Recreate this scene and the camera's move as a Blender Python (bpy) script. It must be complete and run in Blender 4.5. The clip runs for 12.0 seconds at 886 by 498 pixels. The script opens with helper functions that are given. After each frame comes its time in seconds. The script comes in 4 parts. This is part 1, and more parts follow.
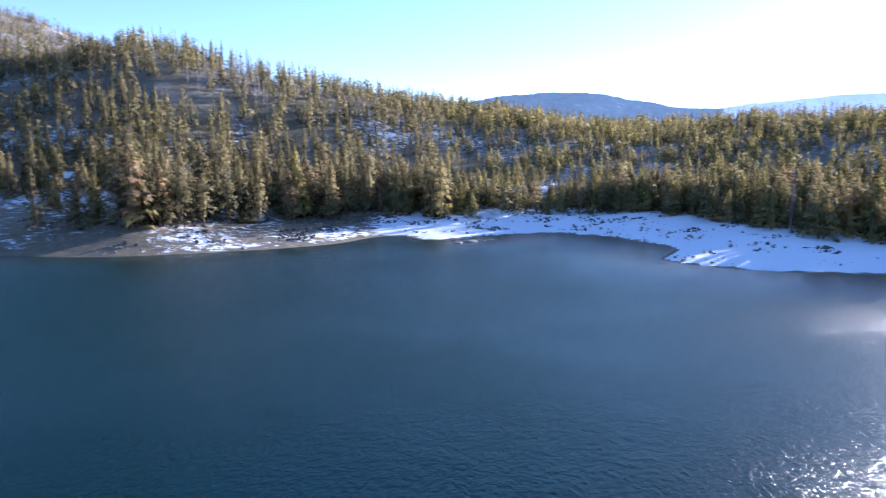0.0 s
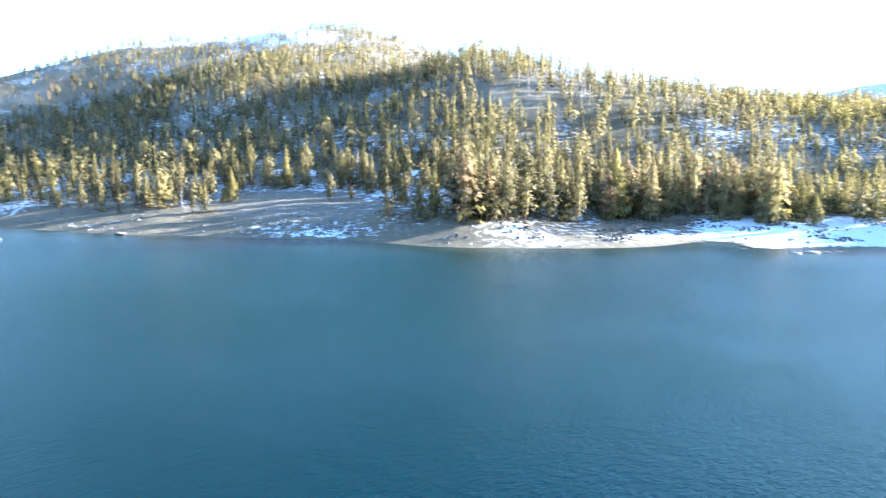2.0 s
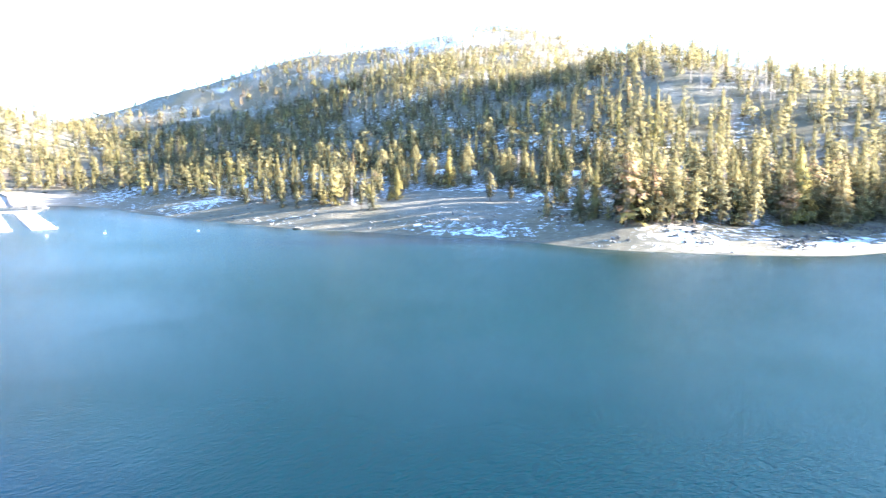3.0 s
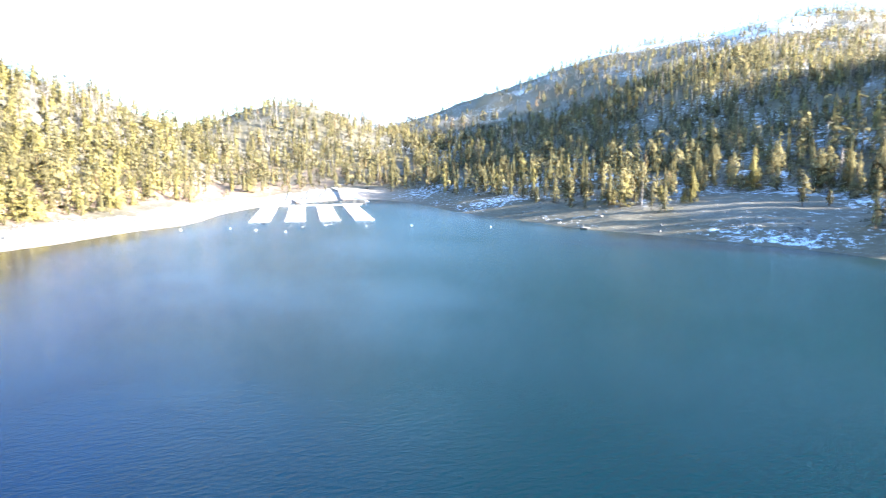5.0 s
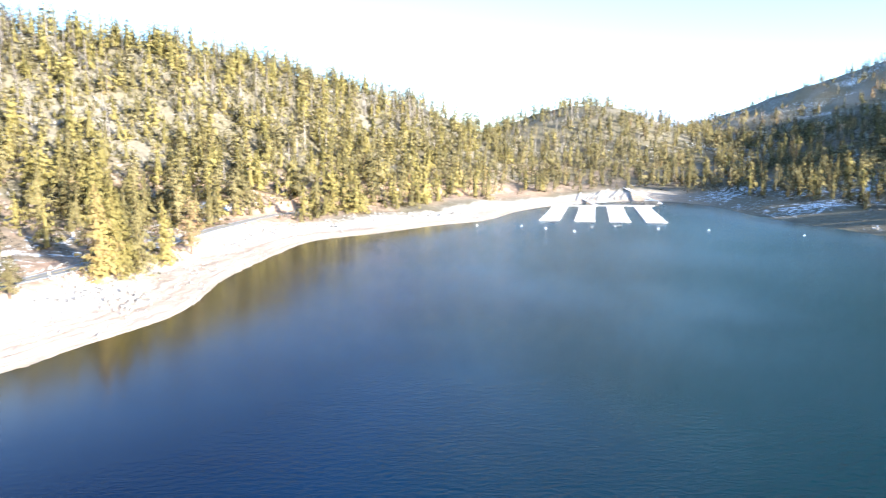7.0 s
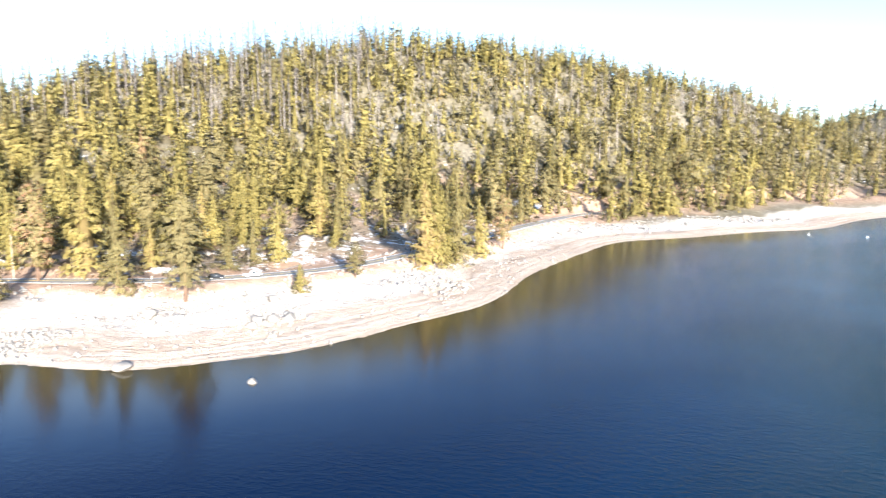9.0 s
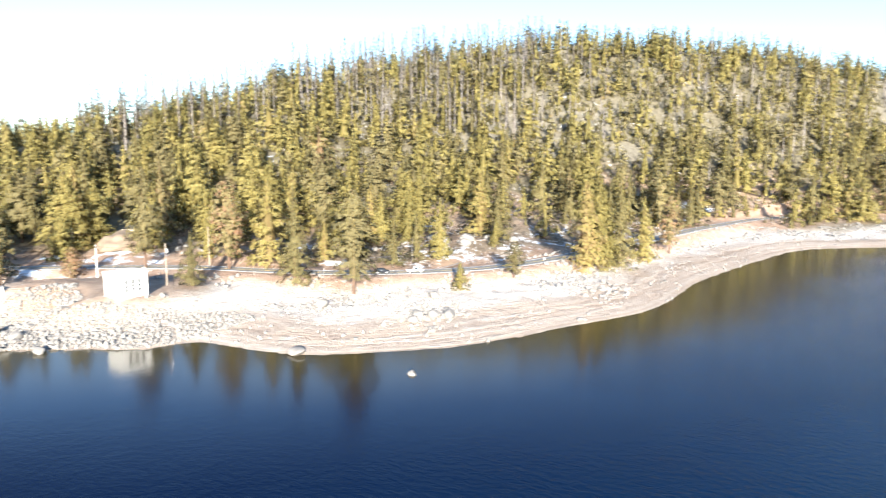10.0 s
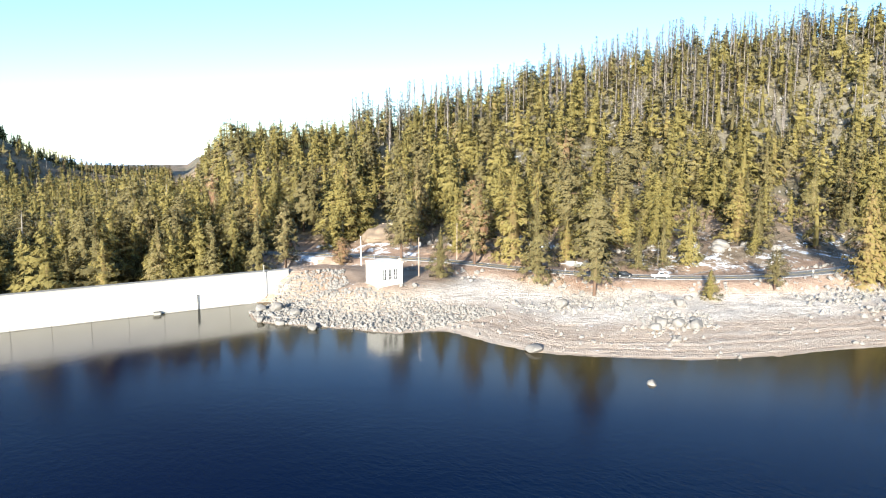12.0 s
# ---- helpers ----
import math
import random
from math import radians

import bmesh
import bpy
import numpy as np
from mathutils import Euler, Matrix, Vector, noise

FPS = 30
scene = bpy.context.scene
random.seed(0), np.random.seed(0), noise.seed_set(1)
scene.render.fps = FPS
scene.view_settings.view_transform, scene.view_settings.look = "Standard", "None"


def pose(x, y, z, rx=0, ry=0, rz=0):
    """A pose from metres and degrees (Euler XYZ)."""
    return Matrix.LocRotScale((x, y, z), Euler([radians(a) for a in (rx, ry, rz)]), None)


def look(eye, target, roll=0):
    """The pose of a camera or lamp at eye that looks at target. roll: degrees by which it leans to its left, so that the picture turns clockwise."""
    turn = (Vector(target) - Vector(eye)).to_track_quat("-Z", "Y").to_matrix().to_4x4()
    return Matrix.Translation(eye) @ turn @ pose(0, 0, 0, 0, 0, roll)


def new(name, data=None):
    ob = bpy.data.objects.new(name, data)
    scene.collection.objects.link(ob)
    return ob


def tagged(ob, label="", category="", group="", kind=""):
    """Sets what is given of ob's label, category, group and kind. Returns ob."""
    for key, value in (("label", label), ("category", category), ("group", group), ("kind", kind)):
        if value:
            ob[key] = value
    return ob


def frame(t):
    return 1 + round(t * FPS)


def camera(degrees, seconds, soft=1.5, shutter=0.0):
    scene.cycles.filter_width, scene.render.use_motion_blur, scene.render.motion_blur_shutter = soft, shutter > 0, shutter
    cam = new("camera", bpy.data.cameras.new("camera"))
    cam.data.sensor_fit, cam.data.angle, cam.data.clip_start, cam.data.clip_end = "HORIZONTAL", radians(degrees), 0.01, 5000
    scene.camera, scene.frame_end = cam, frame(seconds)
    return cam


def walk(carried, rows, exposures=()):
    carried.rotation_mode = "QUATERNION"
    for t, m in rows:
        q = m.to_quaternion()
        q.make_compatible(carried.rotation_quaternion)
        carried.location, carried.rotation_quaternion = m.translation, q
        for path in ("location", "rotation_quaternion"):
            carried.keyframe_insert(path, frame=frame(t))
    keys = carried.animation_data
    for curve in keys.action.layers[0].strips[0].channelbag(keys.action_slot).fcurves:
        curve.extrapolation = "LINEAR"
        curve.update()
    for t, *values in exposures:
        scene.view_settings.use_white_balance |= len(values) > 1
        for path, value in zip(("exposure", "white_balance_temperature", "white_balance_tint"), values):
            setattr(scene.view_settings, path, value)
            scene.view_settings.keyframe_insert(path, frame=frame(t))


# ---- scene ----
# ------------------------------------------------------------------ camera: hovers over the lake and turns to its left
cam = camera(65.9, 12.0, soft=1.1, shutter=0.4)
EYE = (0.0, 0.0, 42.0)
TILT = -7.45
PATH = [
    (0.0, 0.00),
    (0.5, 6.42),
    (1.0, 12.98),
    (1.5, 19.63),
    (2.0, 26.26),
    (2.5, 32.91),
    (3.0, 39.57),
    (3.5, 46.33),
    (5.5, 68.95),
    (6.0, 74.93),
    (6.5, 81.14),
    (7.0, 87.36),
    (9.0, 112.76),
    (9.5, 119.32),
    (10.0, 126.18),
    (10.5, 133.04),
    (11.0, 139.95),
    (11.5, 145.70),
    (12.0, 146.42),
]
EXPOSURES = [(0.0, 1.85, 5200, 24), (0.5, 2.1, 5350, 13), (1.5, 2.98, 5400, 8), (2.5, 3.68, 5600, 9), (3.5, 3.85, 5750, 11), (5.5, 3.08, 5650, 9), (7.0, 2.66, 5800, 9),
             (9.0, 2.4, 5950, 10), (10.0, 2.2, 5980, 8), (11.0, 1.97, 5980, 6), (12.0, 1.78, 5980, 6)]
walk(cam, [(t, pose(*EYE, 90 + TILT, 0, yaw)) for t, yaw in PATH], EXPOSURES)

# ------------------------------------------------------------------ daylight
SUN_BEARING, SUN_UP = -48.5, 12.8      # degrees to the left of +y, and above the horizon
world = bpy.data.worlds.new("winter_sky")
scene.world = world
world.use_nodes = True
wn, wl = world.node_tree.nodes, world.node_tree.links
sky = wn.new("ShaderNodeTexSky")
sky.sky_type, sky.sun_disc = "NISHITA", False
sky.sun_elevation, sky.sun_rotation = radians(SUN_UP), radians(-SUN_BEARING)
sky.altitude, sky.dust_density, sky.air_density, sky.ozone_density = 1500, 0.45, 1.0, 2.0
wl.new(sky.outputs["Color"], wn["Background"].inputs["Color"])
wn["Background"].inputs["Strength"].default_value = 0.09
sun = new("sun", bpy.data.lights.new("sun", "SUN"))
sun.data.energy, sun.data.angle, sun.data.color = 5.0, radians(0.6), (1.0, 0.885, 0.73)
b, u = radians(SUN_BEARING), radians(SUN_UP)
sun.matrix_world = look((-math.sin(b) * math.cos(u) * 900, math.cos(b) * math.cos(u) * 900, math.sin(u) * 900), (0, 0, 0))


# ------------------------------------------------------------------ materials
def material(name, rough=0.8, metal=0.0, spec=0.3):
    m = bpy.data.materials.new(name)
    m.use_nodes = True
    n = m.node_tree.nodes["Principled BSDF"]
    n.inputs["Roughness"].default_value, n.inputs["Metallic"].default_value = rough, metal
    n.inputs["Specular IOR Level"].default_value = spec
    return m, m.node_tree.nodes, m.node_tree.links, n


def noise_node(nodes, links, coord, scale, detail=4.0, rough=0.6, stretch=None):
    t = nodes.new("ShaderNodeTexNoise")
    t.inputs["Scale"].default_value, t.inputs["Detail"].default_value, t.inputs["Roughness"].default_value = scale, detail, rough
    if stretch:
        m = nodes.new("ShaderNodeMapping")
        m.inputs["Scale"].default_value = stretch
        links.new(coord, m.inputs["Vector"])
        coord = m.outputs["Vector"]
    links.new(coord, t.inputs["Vector"])
    return t.outputs["Fac"]


def ramp(nodes, links, fac, stops):
    r = nodes.new("ShaderNodeValToRGB")
    while len(r.color_ramp.elements) < len(stops):
        r.color_ramp.elements.new(0.5)
    for e, (p, c) in zip(r.color_ramp.elements, stops):
        e.position, e.color = p, (*c, 1) if len(c) == 3 else c
    links.new(fac, r.inputs["Fac"])
    return r.outputs["Color"]


def mixed(nodes, links, fac, a, b):
    m = nodes.new("ShaderNodeMix")
    m.data_type = "RGBA"
    for value, i in ((fac, 0), (a, 6), (b, 7)):
        if isinstance(value, (int, float)):
            m.inputs[i].default_value = value
        elif isinstance(value, tuple):
            m.inputs[i].default_value = (*value, 1)
        else:
            links.new(value, m.inputs[i])
    return m.outputs[2]


def calc(nodes, links, op, a, b=0.0, c=0.0, clamp=False):
    m = nodes.new("ShaderNodeMath")
    m.operation, m.use_clamp = op, clamp
    for i, v in enumerate((a, b, c)):
        if isinstance(v, (int, float)):
            m.inputs[i].default_value = v
        else:
            links.new(v, m.inputs[i])
    return m.outputs[0]


def bumped(nodes, links, bsdf, height, strength, distance):
    n = nodes.new("ShaderNodeBump")
    n.inputs["Strength"].default_value, n.inputs["Distance"].default_value = strength, distance
    links.new(height, n.inputs["Height"])
    links.new(n.outputs["Normal"], bsdf.inputs["Normal"])


def plain(name, color, rough=0.6, metal=0.0, grain=0.25, scale=3.0):
    """Paint, metal, wood or stone with a slight mottling at two sizes."""
    m, n, l, p = material(name, rough, metal)
    at = n.new("ShaderNodeTexCoord").outputs["Object"]
    f = calc(n, l, "ADD", calc(n, l, "MULTIPLY", noise_node(n, l, at, scale), 0.6), calc(n, l, "MULTIPLY", noise_node(n, l, at, scale * 7), 0.4))
    dark = tuple(c * (1 - grain) for c in color)
    light = tuple(min(1, c * (1 + grain)) for c in color)
    l.new(ramp(n, l, f, [(0.3, dark), (0.7, light)]), p.inputs["Base Color"])
    return m


def foliage(name, dark, light, brown):
    """Needles: colour differs from clump to clump and from tree to tree."""
    m, n, l, p = material(name, 0.75, spec=0.15)
    g = n.new("ShaderNodeNewGeometry")
    tone = n.new("ShaderNodeAttribute")
    tone.attribute_name = "tone"
    info = n.new("ShaderNodeObjectInfo")
    f = calc(n, l, "ADD", calc(n, l, "MULTIPLY", g.outputs["Random Per Island"], 0.35), calc(n, l, "MULTIPLY", tone.outputs["Fac"], 0.65))
    f = calc(n, l, "ADD", f, calc(n, l, "MULTIPLY", info.outputs["Random"], 0.3))
    c = ramp(n, l, f, [(0.1, dark), (0.85, light), (1.0, brown)])
    l.new(c, p.inputs["Base Color"])
    # needles of a spray stand every way: its shading leans to the way the crown bulges
    bulge = n.new("ShaderNodeAttribute")
    bulge.attribute_name = "bulge"
    turn = n.new("ShaderNodeVectorTransform")
    turn.vector_type, turn.convert_from, turn.convert_to = "NORMAL", "OBJECT", "WORLD"
    l.new(bulge.outputs["Vector"], turn.inputs[0])
    lean = n.new("ShaderNodeMix")
    lean.data_type = "VECTOR"
    lean.inputs[0].default_value = 0.8
    l.new(g.outputs["Normal"], lean.inputs[4])
    l.new(turn.outputs[0], lean.inputs[5])
    unit = n.new("ShaderNodeVectorMath")
    unit.operation = "NORMALIZE"
    l.new(lean.outputs[1], unit.inputs[0])
    l.new(unit.outputs[0], p.inputs["Normal"])
    t = n.new("ShaderNodeBsdfTranslucent")
    l.new(c, t.inputs["Color"])
    s = n.new("ShaderNodeMixShader")
    s.inputs["Fac"].default_value = 0.35
    l.new(p.outputs["BSDF"], s.inputs[1])
    l.new(t.outputs["BSDF"], s.inputs[2])
    # gaps between the needles let some light through each spray
    gaps = n.new("ShaderNodeBsdfTransparent")
    loose = n.new("ShaderNodeMixShader")
    loose.inputs["Fac"].default_value = 0.38
    l.new(s.outputs["Shader"], loose.inputs[1])
    l.new(gaps.outputs["BSDF"], loose.inputs[2])
    l.new(loose.outputs["Shader"], n["Material Output"].inputs["Surface"])
    return m


NEEDLES = foliage("fir_needles", (0.122, 0.106, 0.047), (0.242, 0.206, 0.09), (0.26, 0.18, 0.1))
CEDAR = foliage("cedar_sprays", (0.18, 0.153, 0.052), (0.3, 0.253, 0.089), (0.3, 0.22, 0.1))
PINE = foliage("pine_needles", (0.144, 0.122, 0.058), (0.26, 0.221, 0.104), (0.3, 0.18, 0.11))
TWIGS = foliage("bare_twigs", (0.13, 0.11, 0.1), (0.25, 0.215, 0.19), (0.3, 0.25, 0.2))
BARK = plain("conifer_bark", (0.16, 0.105, 0.075), 0.9, 0, 0.45, 1.4)
SNAG = plain("weathered_dead_wood", (0.19, 0.17, 0.155), 0.9, 0, 0.3, 1.2)
GRANITE = plain("pale_granite", (0.225, 0.21, 0.192), 0.9, 0, 0.38, 1.1)
DARK_ROCK = plain("dark_rock", (0.1, 0.09, 0.08), 0.85, 0, 0.4, 1.0)
CONCRETE_WHITE = plain("sunlit_pale_concrete", (0.6, 0.58, 0.54), 0.8, 0, 0.1, 0.25)
CONCRETE_GREY = plain("grey_concrete", (0.3, 0.29, 0.27), 0.85, 0, 0.25, 0.6)
PAINT_WHITE = plain("white_paint", (0.8, 0.79, 0.76), 0.6, 0, 0.05, 1.0)
TRIM_TAN = plain("tan_paint", (0.45, 0.38, 0.28), 0.6, 0, 0.15)
DARK_GLASS = plain("dark_window_glass", (0.03, 0.035, 0.04), 0.08, 0, 0.2)
RUBBER = plain("black_rubber", (0.02, 0.02, 0.02), 0.85)
CAR_DARK = plain("dark_grey_car_paint", (0.035, 0.04, 0.05), 0.25, 0.3, 0.05)
CAR_WHITE = plain("white_car_paint", (0.8, 0.8, 0.8), 0.3, 0, 0.03)
CHROME = plain("bright_metal", (0.6, 0.6, 0.6), 0.3, 0.9, 0.1)
POLE_WOOD = plain("grey_pole_wood", (0.3, 0.24, 0.19), 0.9, 0, 0.3, 2.0)
ROOF_METAL = plain("grey_metal_roof", (0.34, 0.35, 0.36), 0.45, 0.4, 0.15)
PLANKS = plain("bleached_deck_boards", (0.46, 0.44, 0.41), 0.85, 0, 0.2, 0.8)
DOCK_GREY = plain("weathered_grey_dock_boards", (0.2, 0.19, 0.18), 0.9, 0, 0.3, 0.8)
FLOAT_DARK = plain("dark_float", (0.08, 0.08, 0.08), 0.7)
BUOY_WHITE = plain("white_buoy_plastic", (0.85, 0.84, 0.82), 0.4, 0, 0.05)
TAN_EARTH = plain("tan_earth", (0.21, 0.16, 0.115), 0.95, 0, 0.25, 0.3)


def lake_water():
    m, n, l, p = material("lake_water", 0.11, 0, 0.065)
    p.inputs["IOR"].default_value = 1.333
    at = n.new("ShaderNodeNewGeometry").outputs["Position"]
    ripple = noise_node(n, l, at, 1.05, 4, 0.65, (1.0, 0.5, 1.0))
    chop = noise_node(n, l, at, 0.17, 2, 0.5)
    cats_paw = ramp(n, l, noise_node(n, l, at, 0.013, 3), [(0.4, (0.55, 0.55, 0.55)), (0.62, (1, 1, 1))])
    # open water is more ruffled than the lee under the southern shore
    north = n.new("ShaderNodeSeparateXYZ")
    l.new(at, north.inputs[0])
    open_water = n.new("ShaderNodeMapRange")
    for i, v in ((1, -70.0), (2, 170.0), (3, 0.32), (4, 2.1)):
        open_water.inputs[i].default_value = v
    l.new(north.outputs["Y"], open_water.inputs[0])
    deep = n.new("ShaderNodeMix")
    deep.data_type = "RGBA"
    # brown by the shores: shallow bottom, with the trees' reflection put into the colour
    deep.inputs[7].default_value = (0.05, 0.038, 0.012, 1)
    # teal towards the far shore, blue before the dam: changing light put into colour
    wide = calc(n, l, "ADD", calc(n, l, "MULTIPLY", noise_node(n, l, at, 0.007, 2), 0.3), calc(n, l, "MULTIPLY", open_water.outputs[0], 0.36))
    l.new(ramp(n, l, wide, [(0.24, (0.00003, 0.0016, 0.0175)), (0.42, (0.0001, 0.0115, 0.039)), (0.6, (0.0003, 0.0145, 0.0195)), (0.85, (0.0004, 0.02, 0.0185))]), deep.inputs[6])
    bottom_and_reflection = n.new("ShaderNodeAttribute")
    bottom_and_reflection.attribute_name = "bottom_and_reflection"
    l.new(bottom_and_reflection.outputs["Fac"], deep.inputs[0])
    l.new(deep.outputs[2], p.inputs["Base Color"])
    h = calc(n, l, "MULTIPLY", calc(n, l, "ADD", ripple, calc(n, l, "MULTIPLY", chop, 0.45)), calc(n, l, "MULTIPLY", cats_paw, open_water.outputs[0]))
    lee = n.new("ShaderNodeAttribute")
    lee.attribute_name = "lee"
    h = calc(n, l, "MULTIPLY", h, calc(n, l, "SUBTRACT", 1.0, calc(n, l, "MULTIPLY", lee.outputs["Fac"], 0.82)))
    cove = n.new("ShaderNodeMapRange")
    for i, v in ((1, -140.0), (2, -400.0), (3, 0.0), (4, 0.3)):
        cove.inputs[i].default_value = v
    l.new(north.outputs["X"], cove.inputs[0])
    # reflectance raised by place: stronger sky and tree reflections put into the gloss
    l.new(calc(n, l, "ADD", calc(n, l, "ADD", cove.outputs[0], calc(n, l, "MULTIPLY", open_water.outputs[0], 0.12)), calc(n, l, "ADD", calc(n, l, "MULTIPLY", lee.outputs["Fac"], 0.22), 0.03)), p.inputs["Specular IOR Level"])
    l.new(calc(n, l, "ADD", calc(n, l, "MULTIPLY", open_water.outputs[0], 0.075), 0.085), p.inputs["Roughness"])
    bumped(n, l, p, h, 0.65, 0.46)
    return m


def ground_material():
    """Soil, needle litter, lake-bed sand, scree and snow; attributes laid on the ground say where each lies."""
    m, n, l, p = material("mountain_ground", 0.92, 0, 0.15)
    at = n.new("ShaderNodeNewGeometry").outputs["Position"]

    def given(name):
        a = n.new("ShaderNodeAttribute")
        a.attribute_name = name
        return a.outputs["Fac"]
    fine, mid, big = noise_node(n, l, at, 1.3, 5, 0.7), noise_node(n, l, at, 0.22, 5, 0.65), noise_node(n, l, at, 0.035, 4)
    litter = ramp(n, l, calc(n, l, "ADD", calc(n, l, "MULTIPLY", fine, 0.5), calc(n, l, "MULTIPLY", mid, 0.5)), [(0.32, (0.09, 0.078, 0.052)), (0.5, (0.15, 0.13, 0.086)), (0.68, (0.235, 0.21, 0.15))])
    red = ramp(n, l, mid, [(0.3, (0.3, 0.185, 0.125)), (0.55, (0.42, 0.29, 0.21)), (0.7, (0.5, 0.37, 0.28))])
    lines = noise_node(n, l, at, 1.0, 4, 0.65, (0.012, 0.012, 4.2))
    sand = ramp(n, l, calc(n, l, "ADD", calc(n, l, "MULTIPLY", lines, 0.6), calc(n, l, "ADD", calc(n, l, "MULTIPLY", fine, 0.2), calc(n, l, "MULTIPLY", mid, 0.2))), [(0.36, (0.26, 0.195, 0.145)), (0.47, (0.39, 0.31, 0.245)), (0.56, (0.46, 0.38, 0.31)), (0.64, (0.54, 0.47, 0.405))])
    chalky = ramp(n, l, calc(n, l, "ADD", calc(n, l, "MULTIPLY", fine, 0.55), calc(n, l, "MULTIPLY", mid, 0.45)), [(0.36, (0.31, 0.26, 0.215)), (0.5, (0.52, 0.465, 0.41)), (0.62, (0.63, 0.59, 0.54))])
    sand = mixed(n, l, given("chalk"), sand, chalky)
    scree = ramp(n, l, calc(n, l, "ADD", calc(n, l, "MULTIPLY", fine, 0.6), calc(n, l, "MULTIPLY", mid, 0.4)), [(0.34, (0.11, 0.1, 0.082)), (0.6, (0.27, 0.25, 0.215))])
    c = mixed(n, l, given("red"), litter, red)
    c = mixed(n, l, given("scree"), c, scree)
    c = mixed(n, l, given("sand"), c, sand)
    edge = calc(n, l, "ADD", given("snow"), calc(n, l, "MULTIPLY", calc(n, l, "SUBTRACT", calc(n, l, "ADD", calc(n, l, "MULTIPLY", mid, 0.6), calc(n, l, "MULTIPLY", fine, 0.4)), 0.5), 2.6))
    on = ramp(n, l, edge, [(0.47, (0, 0, 0)), (0.55, (1, 1, 1))])
    l.new(mixed(n, l, on, c, (0.8, 0.84, 0.9)), p.inputs["Base Color"])
    bumped(n, l, p, calc(n, l, "ADD", calc(n, l, "MULTIPLY", fine, 0.5), calc(n, l, "ADD", mid, calc(n, l, "MULTIPLY", lines, given("sand")))), 0.8, 0.9)
    return m


def asphalt():
    m, n, l, p = material("worn_asphalt", 0.85, 0, 0.2)
    at = n.new("ShaderNodeNewGeometry").outputs["Position"]
    l.new(ramp(n, l, noise_node(n, l, at, 0.5, 6, 0.7), [(0.3, (0.16, 0.155, 0.15)), (0.7, (0.26, 0.252, 0.243))]), p.inputs["Base Color"])
    return m


WATER, GROUND, ASPHALT = lake_water(), ground_material(), asphalt()


# ------------------------------------------------------------------ mesh helpers
def finish(name, bm, mat, soft=False):
    me = bpy.data.meshes.new(name)
    bm.to_mesh(me)
    bm.free()
    me.materials.append(mat)
    if soft:
        me.shade_smooth()
    return me


def part(name, bm, mat, parent, label="", soft=False):
    """One mesh under a thing or part; bm may be a ready mesh."""
    me = bm if isinstance(bm, bpy.types.Mesh) else finish(name, bm, mat, soft)
    ob = new(name, me)
    ob.parent = parent
    return tagged(ob, label)


def thing(name, label, category, m=None, group=""):
    ob = new(name)
    ob.empty_display_size = 0.3
    if m is not None:
        ob.matrix_world = m
    return tagged(ob, label, category, group)


def box(bm, x0, x1, y0, y1, z0, z1, bevel=0.0):
    v = bmesh.ops.create_cube(bm, size=1.0, matrix=Matrix.Translation(((x0 + x1) / 2, (y0 + y1) / 2, (z0 + z1) / 2)) @ Matrix.Diagonal((x1 - x0, y1 - y0, z1 - z0, 1)))["verts"]
    if bevel:
        bmesh.ops.bevel(bm, geom=list({e for q in v for e in q.link_edges}), offset=bevel, segments=2, affect="EDGES")
    return bm


def rod(bm, a, b, r0, r1, sides=8):
    a, b = Vector(a), Vector(b)
    turn = (b - a).to_track_quat("Z", "Y").to_matrix().to_4x4()
    bmesh.ops.create_cone(bm, cap_ends=True, segments=sides, radius1=r0, radius2=r1, depth=(b - a).length, matrix=Matrix.Translation((a + b) / 2) @ turn)
    return bm


def blank():
    return bmesh.new()


def mesh_of(name, verts, faces, mat, soft=False):
    me = bpy.data.meshes.new(name)
    me.from_pydata(verts, [], faces)
    me.materials.append(mat)
    if soft:
        me.shade_smooth()
    return me


def height(x, y):
    return float(ground_z(np.array([float(x)]), np.array([float(y)]))[0])


# ------------------------------------------------------------------ plan: lake outline, road, hills
def curve_through(points, steps=6, closed=False):
    """A smooth line through plan points."""
    p = [np.array(q, float) for q in points]
    n = len(p)
    out = []
    for i in range(n if closed else n - 1):
        if closed:
            a, b, c, d = p[i - 1], p[i], p[(i + 1) % n], p[(i + 2) % n]
        else:
            a, b, c, d = p[max(i - 1, 0)], p[i], p[i + 1], p[min(i + 2, n - 1)]
        for k in range(steps):
            t = k / steps
            out.append(0.5 * (2 * b + (c - a) * t + (2 * a - 5 * b + 4 * c - d) * t ** 2 + (3 * b - 3 * c + d - a) * t ** 3))
    if not closed:
        out.append(p[-1])
    return np.array(out)


NORTH_SHORE = [(330, 60), (285, 150), (220, 215), (162, 246), (130, 253), (104, 268), (93, 288), (110, 322), (101, 350), (85, 379), (54, 389),
               (27, 376), (-6, 357), (-20, 375), (-34, 376), (-53, 343), (-77, 323), (-111, 307), (-149, 295), (-196, 297), (-253, 284)]
COVE = [(-300, 275), (-331, 263), (-395, 262), (-460, 259), (-520, 262), (-600, 274), (-670, 264), (-690, 228), (-655, 170), (-612, 124),
        (-549, 84), (-474, 52), (-438, 16), (-391, -20)]
SOUTH_SHORE = [(-358, -50), (-308, -60), (-245, -66), (-204, -64), (-182, -65), (-159, -73), (-128, -84), (-116, -92), (-103, -104), (-97, -112),
               (-94, -123), (-91, -137), (-79, -143), (-71, -154), (-64, -162), (-57, -171), (-57, -182), (-62, -199)]
EAST_END = [(60, -199), (170, -199), (260, -120), (320, -30)]
